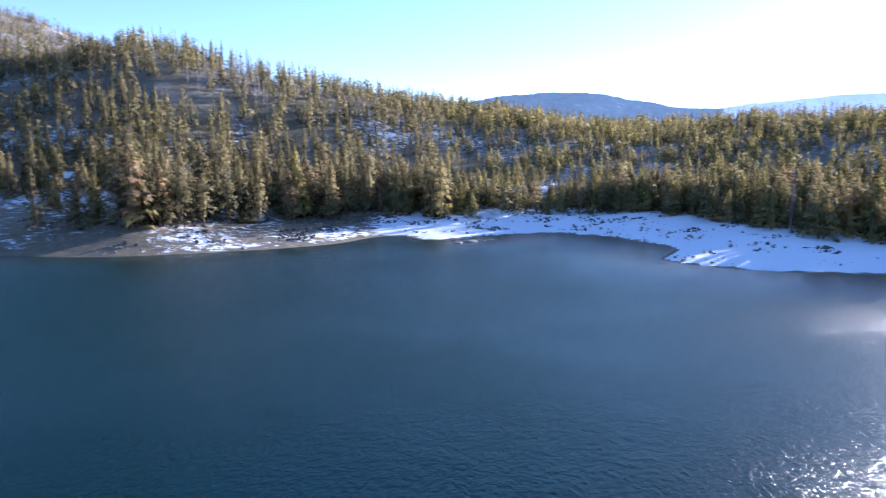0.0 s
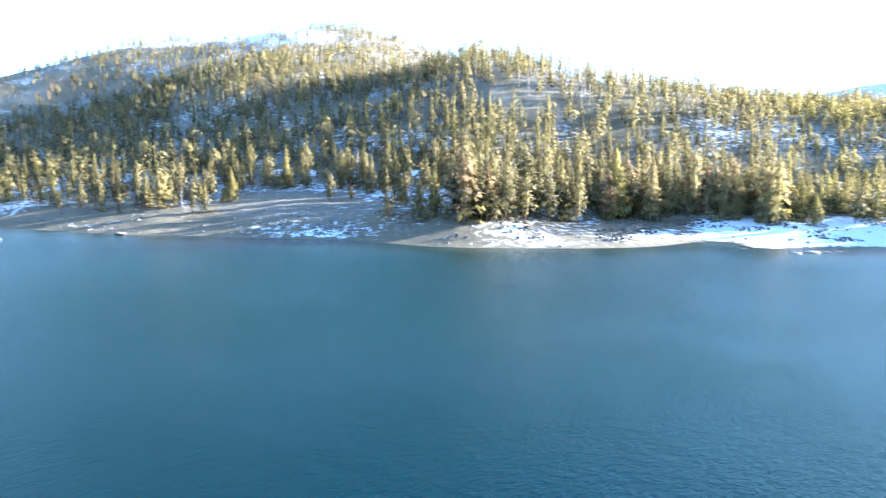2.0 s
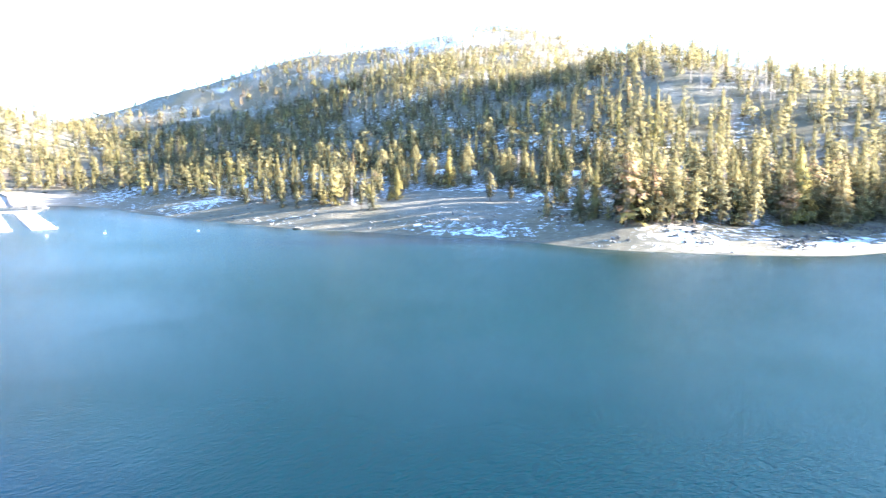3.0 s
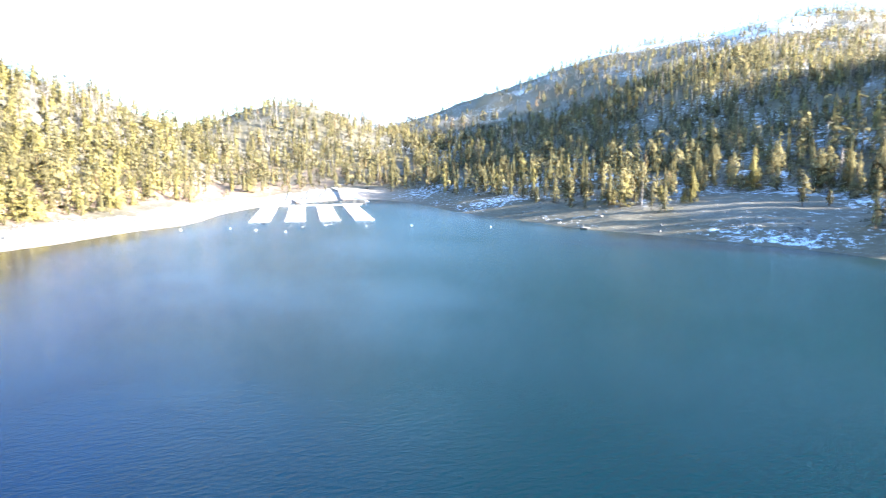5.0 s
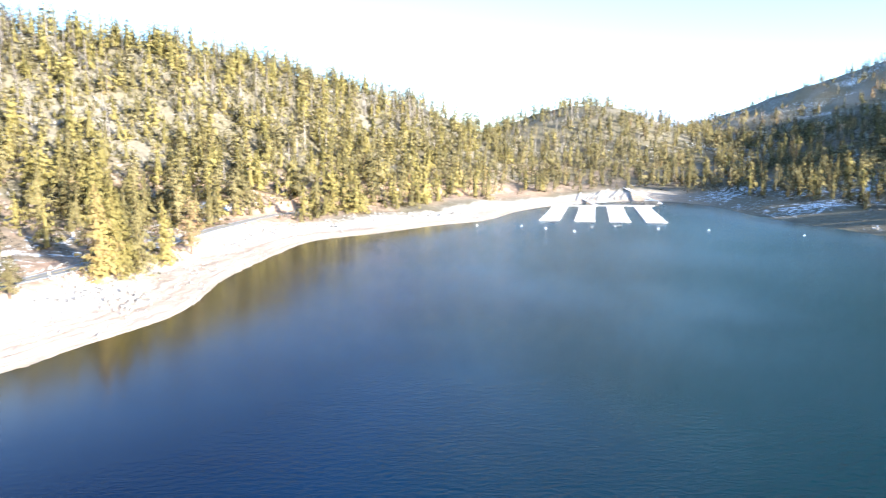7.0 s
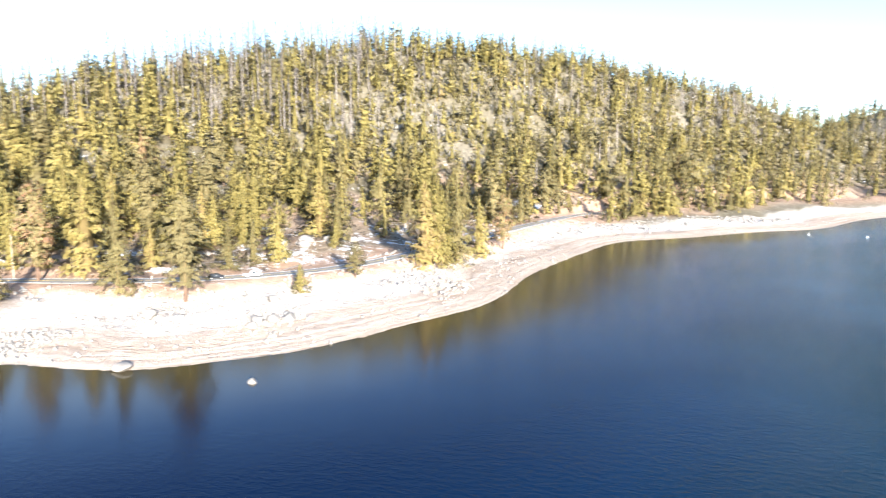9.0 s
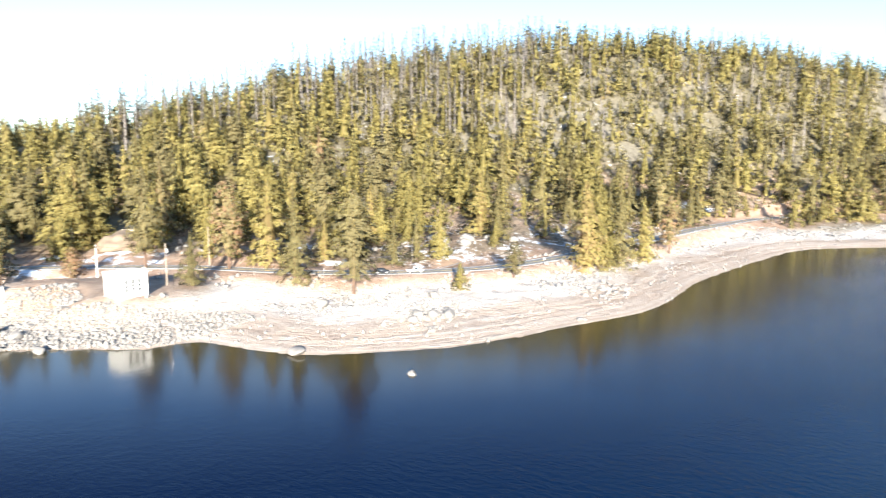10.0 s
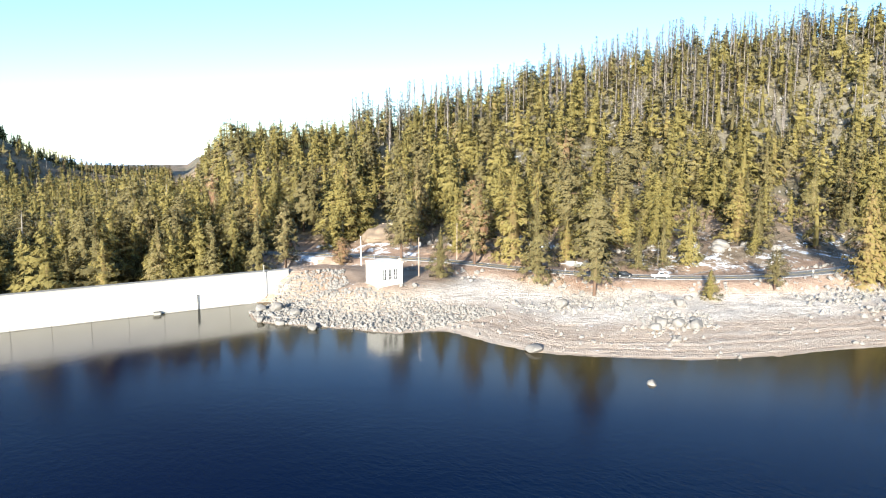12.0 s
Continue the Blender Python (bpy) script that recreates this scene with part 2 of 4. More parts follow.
SHORE = curve_through(NORTH_SHORE + COVE + SOUTH_SHORE + EAST_END, 5, True)
DAM_Y, DAM_TOP = -196.0, 8.8

ROAD_Z = 7.0
ROAD = curve_through([(-70, -262), (-100, -236), (-128, -200), (-139, -174), (-148, -155), (-161, -137), (-181, -121), (-203, -113),
                      (-232, -109), (-285, -104), (-360, -99), (-443, -86), (-495, -56), (-570, -20), (-650, 40), (-720, 110)], 6)


TRACK = curve_through([(-520, 385), (-471, 407), (-432, 429), (-395, 446), (-338, 452), (-288, 459), (-244, 470), (-200, 476), (-150, 470)], 5)
BOAT_RAMP = curve_through([(-640, 178), (-690, 196), (-730, 208)], 6)


def near_line(x, y, line, closed=False):
    """Distance in plan from points to a line."""
    best = np.full(x.shape, 1e9)
    ends = np.roll(line, -1, 0) if closed else line[1:]
    for (ax, ay), (bx, by) in zip(line, ends):
        ux, uy = bx - ax, by - ay
        k = np.clip(((x - ax) * ux + (y - ay) * uy) / (ux * ux + uy * uy + 1e-9), 0, 1)
        best = np.minimum(best, (x - ax - k * ux) ** 2 + (y - ay - k * uy) ** 2)
    return np.sqrt(best)


def inside(x, y, line):
    odd = np.zeros(x.shape, bool)
    for (ax, ay), (bx, by) in zip(line, np.roll(line, -1, 0)):
        if ay != by:
            odd ^= ((ay > y) != (by > y)) & (x < (bx - ax) * (y - ay) / (by - ay) + ax)
    return odd


def from_shore(x, y):
    """Metres from the water's edge, positive on land."""
    return near_line(x, y, SHORE, True) * np.where(inside(x, y, SHORE), -1, 1)


def smooth(a, b, v):
    k = np.clip((v - a) / (b - a), 0, 1)
    return k * k * (3 - 2 * k)


def value_noise(x, y, seed=0):
    xi, yi = np.floor(x), np.floor(y)
    fx, fy = x - xi, y - yi
    fx, fy = fx * fx * (3 - 2 * fx), fy * fy * (3 - 2 * fy)

    def h(i, j):
        v = np.sin(i * 127.1 + j * 311.7 + seed * 74.7) * 43758.5453
        return v - np.floor(v)
    return (h(xi, yi) * (1 - fx) + h(xi + 1, yi) * fx) * (1 - fy) + (h(xi, yi + 1) * (1 - fx) + h(xi + 1, yi + 1) * fx) * fy


def fbm(x, y, size, seed=0, octaves=4):
    total, amp, s = 0, 1.0, 0
    for k in range(octaves):
        total, s = total + amp * value_noise(x / size, y / size, seed + k), s + amp
        amp, size = amp * 0.5, size * 0.5
    return total / s


# hills: bearing to the left of +y, distance, height, breadth along the bearing, breadth across it
HILLS = [
    (22, 950, 130, 260, 150),      # wooded knob
    (11, 930, 86, 240, 120),       # its shoulder
    (3, 1050, 80, 280, 240),
    (32, 1420, 165, 330, 300),     # saddle between the knob and the peak
    (-14, 1250, 50, 380, 330),
    (-36, 1100, 38, 350, 300),
    (36, 2150, 370, 560, 500),     # snowy peak
    (52, 2050, 230, 420, 320),
    (60, 1900, 112, 380, 260),
    (40, 1150, 138, 230, 170),     # slopes under it
    (44, 900, 62, 240, 300),
    (76, 1300, 104, 260, 150),     # hill behind the boat docks
    (119, 760, 122, 250, 200),     # wooded hill over the road
    (102, 800, 130, 220, 165),
    (91, 900, 98, 240, 130),
    (136, 640, 56, 220, 130),
    (150, 480, 26, 180, 110),
    (188, 1350, 215, 300, 130),    # hill beyond the dam
    (161, 540, 26, 150, 70),
    (245, 1500, 200, 500, 500),
    (290, 1500, 200, 500, 600),
]


def hills_z(x, y):
    total = np.zeros(x.shape)
    for bearing, away, height, along, across in HILLS:
        b = np.radians(bearing)
        ox, oy = x + np.sin(b) * away, y - np.cos(b) * away
        u, v = -ox * np.sin(b) + oy * np.cos(b), ox * np.cos(b) + oy * np.sin(b)
        total += (height * np.exp(-0.5 * ((u / along) ** 2 + (v / across) ** 2))) ** 3
    return total ** (1 / 3)


def far_bank(x, y):
    """1 along the steep shaded bank across the lake, 0 elsewhere."""
    bearing = np.degrees(np.arctan2(-x, y))
    return smooth(15, 24, bearing) * smooth(78, 70, bearing)


def ground_z(x, y, d=None):
    d = from_shore(x, y) if d is None else d
    up = np.maximum(d, 0)
    below_dam = smooth(-80, -30, x - 0.24 * (y + 200)) * smooth(-190, -205, y)
    steep = 0.15 * (1 - 0.9 * below_dam)
    bank = far_bank(x, y)
    wide = 62 - 26 * bank
    z = np.minimum(up, wide) * (0.1 + 0.145 * bank) + steep * np.maximum(up - wide, 0) / (1 + np.maximum(up - wide, 0) / 260)
    z = z + hills_z(x, y) * smooth(60, 420, up) * (1 - 0.5 * below_dam * smooth(500, 250, np.hypot(x, y)))
    z = z - 34 * below_dam * smooth(290, 520, np.hypot(x, y)) * smooth(1150, 1000, np.hypot(x, y))
    rough = smooth(2, 40, up)
    z = z + rough * ((fbm(x, y, 46, 3) - 0.5) * 5 + (fbm(x, y, 9, 5) - 0.5) * 1.1) + smooth(200, 900, up) * (fbm(x, y, 210, 9) - 0.5) * 42 * (1 - 0.7 * below_dam)
    z = z + smooth(0.5, 6, up) * (fbm(x, y, 4.5, 15) - 0.5) * 0.5
    z = np.maximum(z, smooth(0, 8, up) * 0.35)
    # the shelf that carries the road, and the pad of the valve house at the dam's end
    r = near_line(x, y, ROAD)
    shelf = smooth(15, 5, r) * smooth(20, 45, up)
    z = z * (1 - shelf) + ROAD_Z * shelf
    pad = smooth(34, 20, np.hypot(x + 97, y + 186)) * smooth(9, 26, up)
    z = z * (1 - pad) + 6.6 * pad
    end = smooth(22, 6, np.hypot(x + 82, (y + 200) * 1.3))
    z = z * (1 - end) + 8.5 * end
    return np.where(d < 0, np.maximum(d * 0.12, -12) + np.where(d > -6, (fbm(x, y, 5, 21) - 0.5) * 0.4 * smooth(-6, -1, d), 0), z)


# ------------------------------------------------------------------ ground and water
def build_ground():
    bearings = np.concatenate([np.arange(-62, 212, 0.4), np.arange(212, 298, 2.0)])
    reach = np.concatenate([[20, 50, 80], np.geomspace(100, 520, 120), np.geomspace(535, 4900, 78)])
    A, R = np.meshgrid(np.radians(bearings), reach, indexing="ij")
    x, y = -np.sin(A) * R, np.cos(A) * R
    d = from_shore(x, y)
    z = ground_z(x, y, d)
    nb, nr = x.shape
    idx = np.arange(nb * nr).reshape(nb, nr)
    nxt = np.roll(idx, -1, 0)
    faces = np.stack([idx[:, :-1], idx[:, 1:], nxt[:, 1:], nxt[:, :-1]], -1).reshape(-1, 4)
    verts = np.stack([x, y, z], -1).reshape(-1, 3)
    centre = len(verts)
    me = bpy.data.meshes.new("ground")
    cap = [(centre, int(idx[i, 0]), int(nxt[i, 0])) for i in range(nb)]
    me.from_pydata(np.vstack([verts, [[0, 0, -12]]]).tolist(), [], faces[:, ::-1].tolist() + [c[::-1] for c in cap])
    me.materials.append(GROUND)
    me.shade_smooth()
    lay = ground_cover(x.ravel(), y.ravel(), z.ravel(), d.ravel())
    for name, values in lay.items():
        me.attributes.new(name, "FLOAT", "POINT").data.foreach_set("value", np.append(values, 0).astype(np.float32))
    tagged(new("ground", me), "granite mountain ground with litter, sandy shores and snow patches", "ground", kind="structure")


def ground_cover(x, y, z, d):
    bearing = np.degrees(np.arctan2(-x, y))
    bearing = np.where(bearing < -90, bearing + 360, bearing)
    r = np.hypot(x, y)
    north = smooth(74, 62, bearing)                      # the shaded shore; its shade is partly put into the ground colour
    patch = fbm(x, y, 60, 31)
    # northern sand yields to dark litter, which stands in for shade there
    sand = smooth(52, 40, d + (fbm(x, y, 14, 33) - 0.5) * 22) * (1 - 0.93 * north)
    road = near_line(x, y, ROAD)
    red = smooth(48, 10, road) * (1 - north) * 0.9
    red = np.maximum(red, (1 - north) * 0.55 * smooth(0.42, 0.6, fbm(x, y, 34, 37)) * smooth(50, 62, d) * smooth(46, 22, z))
    red = np.maximum(red, smooth(42, 25, np.hypot(x + 97, y + 192)) * 0.7)
    bank = smooth(15, 9, road) * (1 - north)
    sand = sand * (1 - 0.9 * np.maximum(bank, smooth(30, 20, np.hypot(x + 99, y + 186))))
    scree = smooth(0.5, 0.62, fbm(x, y, 38, 35)) * 0.8
    scree = scree * (1 - red) * (0.45 + 0.55 * north)
    # scree is thinned on that beach for the same darkening
    scree = scree * (1 - 0.8 * north * smooth(58, 46, d))
    clearing = smooth(62, 40, np.hypot((x + 272) * 0.8, (y - 352) * 1.2))
    scree = np.maximum(scree * (1 - clearing), clearing * 0.55)
    snow = north * (0.27 + 0.13 * smooth(45, 75, d) - 0.16 * smooth(110, 200, d) - 0.04 * smooth(50, 130, z) + (patch - 0.5) * 0.95) + (1 - north) * (0.13 + (patch - 0.5) * 0.5)
    spit = smooth(9, 3, bearing) * smooth(95, 55, d) * smooth(1.0, 3.0, d)
    snow = np.maximum(snow, spit * 0.95)
    shelf = smooth(2, 6, bearing) * smooth(28, 20, bearing) * smooth(2.5, 7, d) * smooth(40, 24, d)
    streak = fbm(x * 0.5 - y * 0.2, (y + 0.4 * x) * 3, 22, 57)
    snow = np.maximum(snow, shelf * (0.44 + (streak - 0.5) * 0.9))
    snow = snow * (1 - clearing * 0.55) * smooth(0.4, 2.5, d)
    peak = smooth(270, 340, z) * north * smooth(31, 38, bearing)
    snow = np.maximum(snow, peak * (0.62 + (patch - 0.5) * 1.2))
    slope = smooth(9, 14, road) * smooth(75, 40, road) * smooth(100, 106, bearing) * smooth(150, 142, bearing) * smooth(50, 60, d)
    snow = np.maximum(snow, slope * (0.31 + (fbm(x, y, 9, 43) - 0.5) * 0.8))
    yard = smooth(34, 18, np.hypot(x + 116, y + 232))
    snow = np.maximum(snow, yard * (0.36 + (fbm(x, y, 8, 49) - 0.5) * 1.1))
    red = red * (1 - 0.45 * slope * smooth(0.4, 0.6, fbm(x, y, 13, 45)))
    below_dam = smooth(-80, -50, x - 0.24 * (y + 200)) * smooth(-197, -199, y)
    sand, snow = sand * (1 - below_dam), snow * (1 - 0.6 * below_dam)
    chalk = smooth(16, 27, d + (fbm(x, y, 18, 39) - 0.5) * 18) * (1 - north) * smooth(56, 48, d)
    ramp_way = near_line(x, y, BOAT_RAMP)
    snow = np.maximum(snow, smooth(4.5, 3.0, near_line(x, y, TRACK)) * 0.9)
    red = red * smooth(8, 14, ramp_way)
    return {"chalk": chalk, "sand": np.maximum(sand, 0.8 * smooth(10, 6, ramp_way)), "red": red, "scree": scree, "snow": snow}


build_ground()

def build_water():
    bearings, reach = np.radians(np.arange(0, 360, 0.8)), np.concatenate([[30, 60], np.linspace(85, 300, 60), np.geomspace(310, 820, 34)])
    A, R = np.meshgrid(bearings, reach, indexing="ij")
    x, y = -np.sin(A) * R, np.cos(A) * R
    nb, nr = x.shape
    idx = np.arange(nb * nr).reshape(nb, nr)
    nxt = np.roll(idx, -1, 0)
    # the sheet ends under the banks and at the dam
    d = from_shore(x, y)
    near = (d < 14) & (y > DAM_Y - 1.9)
    quads = np.stack([idx[:, :-1], nxt[:, :-1], nxt[:, 1:], idx[:, 1:]], -1)[(near[:, :-1] | near[:, 1:]) & (y > DAM_Y - 8)[:, :-1]].reshape(-1, 4)
    me = bpy.data.meshes.new("water")
    verts = np.stack([x, y, 0 * x], -1).reshape(-1, 3).tolist() + [(0, 0, 0)]
    me.from_pydata(verts, [], quads.tolist() + [(nb * nr, int(idx[i, 0]), int(nxt[i, 0])) for i in range(nb)])
    me.materials.append(WATER)
    # mask of that brown, weaker along the northern shore
    bottom_and_reflection = smooth(-38, -2, d) * 0.92 * (0.15 + 0.85 * smooth(70, 90, np.degrees(np.arctan2(-x, y)) % 360))
    lee = smooth(-70, -10, d)
    me.attributes.new("lee", "FLOAT", "POINT").data.foreach_set("value", np.append(lee.ravel(), 0).astype(np.float32))
    me.attributes.new("bottom_and_reflection", "FLOAT", "POINT").data.foreach_set("value", np.append(bottom_and_reflection.ravel(), 0).astype(np.float32))
    tagged(new("water", me), "deep blue lake water with fine wind ripples", "water", kind="structure")


build_water()


# ------------------------------------------------------------------ road
def build_road():
    p = ROAD
    t = np.gradient(p, axis=0)
    t /= np.linalg.norm(t, axis=1)[:, None]
    side = np.stack([-t[:, 1], t[:, 0]], 1)
    n = len(p)

    def band(name, a, b, z, mat, label, gap=0):
        q0, q1 = p + side * a, p + side * b
        v = [(*q, z) for q in q0] + [(*q, z) for q in q1] + [(*q, z - 0.5) for q in q0] + [(*q, z - 0.5) for q in q1]
        f = []
        for i in range(n - 1):
            if gap and i % gap == 0:
                continue
            f += [(i, i + 1, n + i + 1, n + i), (i, 2 * n + i, 2 * n + i + 1, i + 1), (n + i, n + i + 1, 3 * n + i + 1, 3 * n + i)]
        return tagged(new(name, mesh_of(name, v, f, mat)), label, "road", kind="structure")
    band("road", -3.7, 3.7, ROAD_Z + 0.12, ASPHALT, "two-lane grey asphalt road along the shore")
    for a in (-3.35, 3.25):
        band("road_edge_line", a, a + 0.3, ROAD_Z + 0.13, PAINT_WHITE, "painted white edge line on the road")
    for a in (-0.16, 0.08):
        band("road_centre_line", a, a + 0.1, ROAD_Z + 0.13, LINE_YELLOW, "painted yellow centre line on the road")


def draped(name, line, half, lift, mat, label):
    """A strip of track that follows the ground."""
    t = np.gradient(line, axis=0)
    t /= np.linalg.norm(t, axis=1)[:, None]
    side = np.stack([-t[:, 1], t[:, 0]], 1)
    rows = [line + side * half * k for k in (-1, -0.5, 0, 0.5, 1)]
    n = len(line)
    v = []
    for q in rows:
        z = np.maximum(ground_z(q[:, 0], q[:, 1]), -0.4) + lift
        v += [(a, b2, c) for (a, b2), c in zip(q, z)]
    f = [(j * n + i, j * n + i + 1, (j + 1) * n + i + 1, (j + 1) * n + i) for j in range(4) for i in range(n - 1)]
    tagged(new(name, mesh_of(name, v, f, mat, True)), label, "track", kind="structure")


LINE_YELLOW = plain("yellow_line_paint", (0.6, 0.42, 0.08), 0.7, 0, 0.15)
build_road()
draped("boat_ramp", BOAT_RAMP, 5.0, 0.3, CONCRETE_GREY, "grey concrete boat ramp rising from the cove")


# ------------------------------------------------------------------ dam
def build_dam():
    dam = thing("dam", "long pale concrete dam wall with a dark crest walkway", "dam")
    x0, x1, step = -74.0, 196.0, 9.0
    k = x0
    while k < x1:
        bm = blank()
        box(bm, k + 0.03, k + step - 0.03, DAM_Y - 2.0, DAM_Y, -6, DAM_TOP, 0.04)
        part("wall_panel", bm, CONCRETE_WHITE, dam)
        k += step
    bm = blank()
    box(bm, x0, x1, DAM_Y - 2.3, DAM_Y + 0.25, DAM_TOP + 0.004, DAM_TOP + 0.35, 0.05)
    part("crest_walkway", bm, CONCRETE_GREY, dam, "grey weathered concrete crest")
    bm = blank()
    box(bm, x0 + 14, x1, DAM_Y + 0.003, DAM_Y + 0.2, -0.3, 0.25, 0.05)
    part("waterline_ledge", bm, CONCRETE_GREY, dam, "stained grey ledge at the water")
    return dam


build_dam()


# ------------------------------------------------------------------ trees
rng = np.random.default_rng(7)


def clumps(n, profile, base, top, size, droop, rng, fill):
    """Fine twigs round a bare trunk of height 1; profile(h) gives the crown's half-width at height h (0 to 1)."""
    v, f = [], []
    for i in range(n):
        h = (i + rng.random()) / n
        ang = rng.random() * 2 * math.pi
        out = np.array([math.cos(ang), math.sin(ang), 0])
        side = np.array([-out[1], out[0], 0])
        s = size * (0.55 + 0.9 * rng.random())
        c = out * profile(h) * (fill + (1 - fill) * rng.random() ** 0.5) * 0.85 + np.array([0, 0, base + (top - base) * h])
        d1 = out * (0.7 + 0.5 * rng.random()) + rng.normal(size=3) * 0.4 + np.array([0, 0, -droop])
        d2 = side * (0.5 + 0.3 * rng.random()) + rng.normal(size=3) * 0.3
        k = len(v)
        v += [c - d2 * s * 0.4 - d1 * s * 0.3, c + d2 * s * 0.4 - d1 * s * 0.3, c + d1 * s]
        f.append((k, k + 1, k + 2))
    return np.array(v), np.array(f)


def boughs(branches, sprays, profile, base, size, droop, hang, rng):
    """A conifer's crown of height 1: boughs set round the trunk, each carrying hanging sprays of needles towards its tip."""
    b = np.arange(branches)
    h = ((b + rng.random(branches)) / branches) ** 0.82
    ang = b * 2.4 + rng.normal(size=branches) * 0.5
    wide = np.array([profile(q) for q in h])
    # a crown is fuller on some sides and at some heights, and single boughs stand out or are missing
    ph = rng.random(5) * 6.28
    wide = wide * (1 + 0.13 * np.sin(ang + ph[0]) + 0.1 * np.sin(2 * ang + ph[1] + 6 * h) + 0.1 * np.sin(17 * h + ph[2]) + 0.05 * np.sin(31 * h + ph[3] + ang))
    wide = wide * np.where(rng.random(branches) < 0.1, 0.6, 1.0) * (0.8 + 0.34 * rng.random(branches))
    k = np.repeat(b, sprays)
    n = len(k)
    u = 0.34 + 0.66 * rng.random(n) ** 0.5
    reach = wide[k] * u
    swing = (rng.random(n) - 0.5) * (1.6 if sprays < 8 else 1.35) * (1.2 - 0.55 * u)
    turn = ang[k] + swing
    out = np.stack([np.cos(turn), np.sin(turn), np.zeros(n)], 1)
    side = np.stack([-out[:, 1], out[:, 0], np.zeros(n)], 1)
    lift = (rng.random(n) - 0.5) * (0.05 if sprays < 8 else 0.045)
    z = base + (0.985 - base) * h[k] - droop * reach + lift
    c = out * reach[:, None]
    c[:, 2] = z
    s = size * (0.6 + 0.8 * rng.random(n)) * (0.2 + 0.8 * np.minimum(1, wide[k] / (profile(0.2) + 1e-6)))
    down = np.array([0, 0, -1.0])
    d1 = out * (0.45 + 0.5 * rng.random(n))[:, None] + down * (hang * (0.5 + rng.random(n)))[:, None] + rng.normal(size=(n, 3)) * 0.28
    d2 = side * (0.85 + 0.4 * rng.random(n))[:, None] + rng.normal(size=(n, 3)) * 0.28
    s = s[:, None]
    v = np.stack([c - d2 * s * 0.62 - d1 * s * 0.35, c + d2 * s * 0.62 - d1 * s * 0.35, c + d1 * s * 0.9], 1).reshape(-1, 3)
    # each bough bulges on its own: outwards, to its sides, up above and down below
    o = out * 0.55 + side * (swing * 0.7)[:, None]
    o[:, 2] = 0.1 + lift * 8
    o /= np.linalg.norm(o, axis=1)[:, None]
    return v, np.arange(3 * n).reshape(n, 3), np.repeat(o, 3, 0)


FIR = lambda h: 0.26 * (1 - h) ** 1.1 * (0.72 + 0.28 * min(1, h * 6)) + 0.003
CEDAR_SHAPE = lambda h: 0.26 * (1 - h) ** 0.84 * (0.75 + 0.25 * min(1, h * 5)) + 0.004
PINE_SHAPE = lambda h: 0.26 * (max(0.0, 1 - h) ** 0.55) * (0.45 + 0.55 * min(1, h * 2.6)) + 0.006
OPEN_SHAPE = lambda h: 0.24 * math.sin(math.pi * min(1, 0.12 + 0.85 * h)) + 0.01
DEAD_SHAPE = lambda h: 0.075 * (1 - h) ** 0.6 + 0.006

# kind: profile, crown base, boughs by level, sprays to a bough by level, spray size by level, droop, hang, material
# levels: 0 nearest, 1 middle, 2 far, 3 distant, 4 close stand
KINDS = {
    "fir": (FIR, 0.05, (112, 48, 22, 9, 80), (24, 9, 3, 2, 15), (0.03, 0.058, 0.1, 0.18, 0.039), 0.3, 0.6, NEEDLES),
    "cedar": (CEDAR_SHAPE, 0.03, (116, 48, 22, 9, 82), (24, 9, 3, 2, 15), (0.03, 0.058, 0.101, 0.185, 0.039), 0.15, 0.75, CEDAR),
    "pine": (PINE_SHAPE, 0.13, (96, 42, 20, 8, 70), (24, 9, 3, 2, 15), (0.031, 0.058, 0.099, 0.175, 0.039), -0.05, 0.5, PINE),
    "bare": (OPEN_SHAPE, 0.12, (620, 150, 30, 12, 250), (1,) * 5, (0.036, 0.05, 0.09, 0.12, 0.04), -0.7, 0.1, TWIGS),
    "dead": (DEAD_SHAPE, 0.25, (240, 170, 30, 8, 120), (1,) * 5, (0.028, 0.04, 0.055, 0.05, 0.03), 0.0, 0.1, TWIGS),
}


def bulges(v):
    """Outward direction of a crown of height 1 at each of its points."""
    q = np.array(v, float)
    o = np.stack([q[:, 0], q[:, 1], np.full(len(q), 0.02) + 0.03 * q[:, 2]], 1)
    return o / (np.linalg.norm(o, axis=1)[:, None] + 1e-9)


def crown_arrays(kind, level, seed):
    profile, base, counts, sprays, sizes, droop, hang, _ = KINDS[kind]
    r = np.random.default_rng(seed)
    if kind in ("bare", "dead"):
        v, f = clumps(counts[level], profile, base, 0.985, sizes[level], droop, r, hang)
        return v, f, bulges(v)
    v, f, o = boughs(counts[level], sprays[level], profile, base, sizes[level], droop, hang, r)
    # a ragged core keeps the crown solid
    n, k = 5, len(v)
    core = []
    for q in (0.04, 0.4) if level in (0, 1, 4) else (0.1,):
        wide = profile(q) * (0.3 if level != 3 else 0.42)
        core += [(math.cos(a + q * 4) * wide * (0.6 + 0.7 * r.random()), math.sin(a + q * 4) * wide * (0.6 + 0.7 * r.random()), base + (0.985 - base) * q + 0.04 * (r.random() - 0.5)) for a in np.arange(n) * 2 * math.pi / n]
    tip = len(core)
    core = np.array(core + [(0, 0, 0.96)])
    f = np.vstack([f, [(k + tip - n + i, k + tip - n + (i + 1) % n, k + tip) for i in range(n)]])
    if tip > n:
        f = np.vstack([f, [(k + i, k + (i + 1) % n, k + n + i) for i in range(n)], [(k + (i + 1) % n, k + n + (i + 1) % n, k + n + i) for i in range(n)]])
    return np.vstack([v, core]), f, np.vstack([o, bulges(core)])


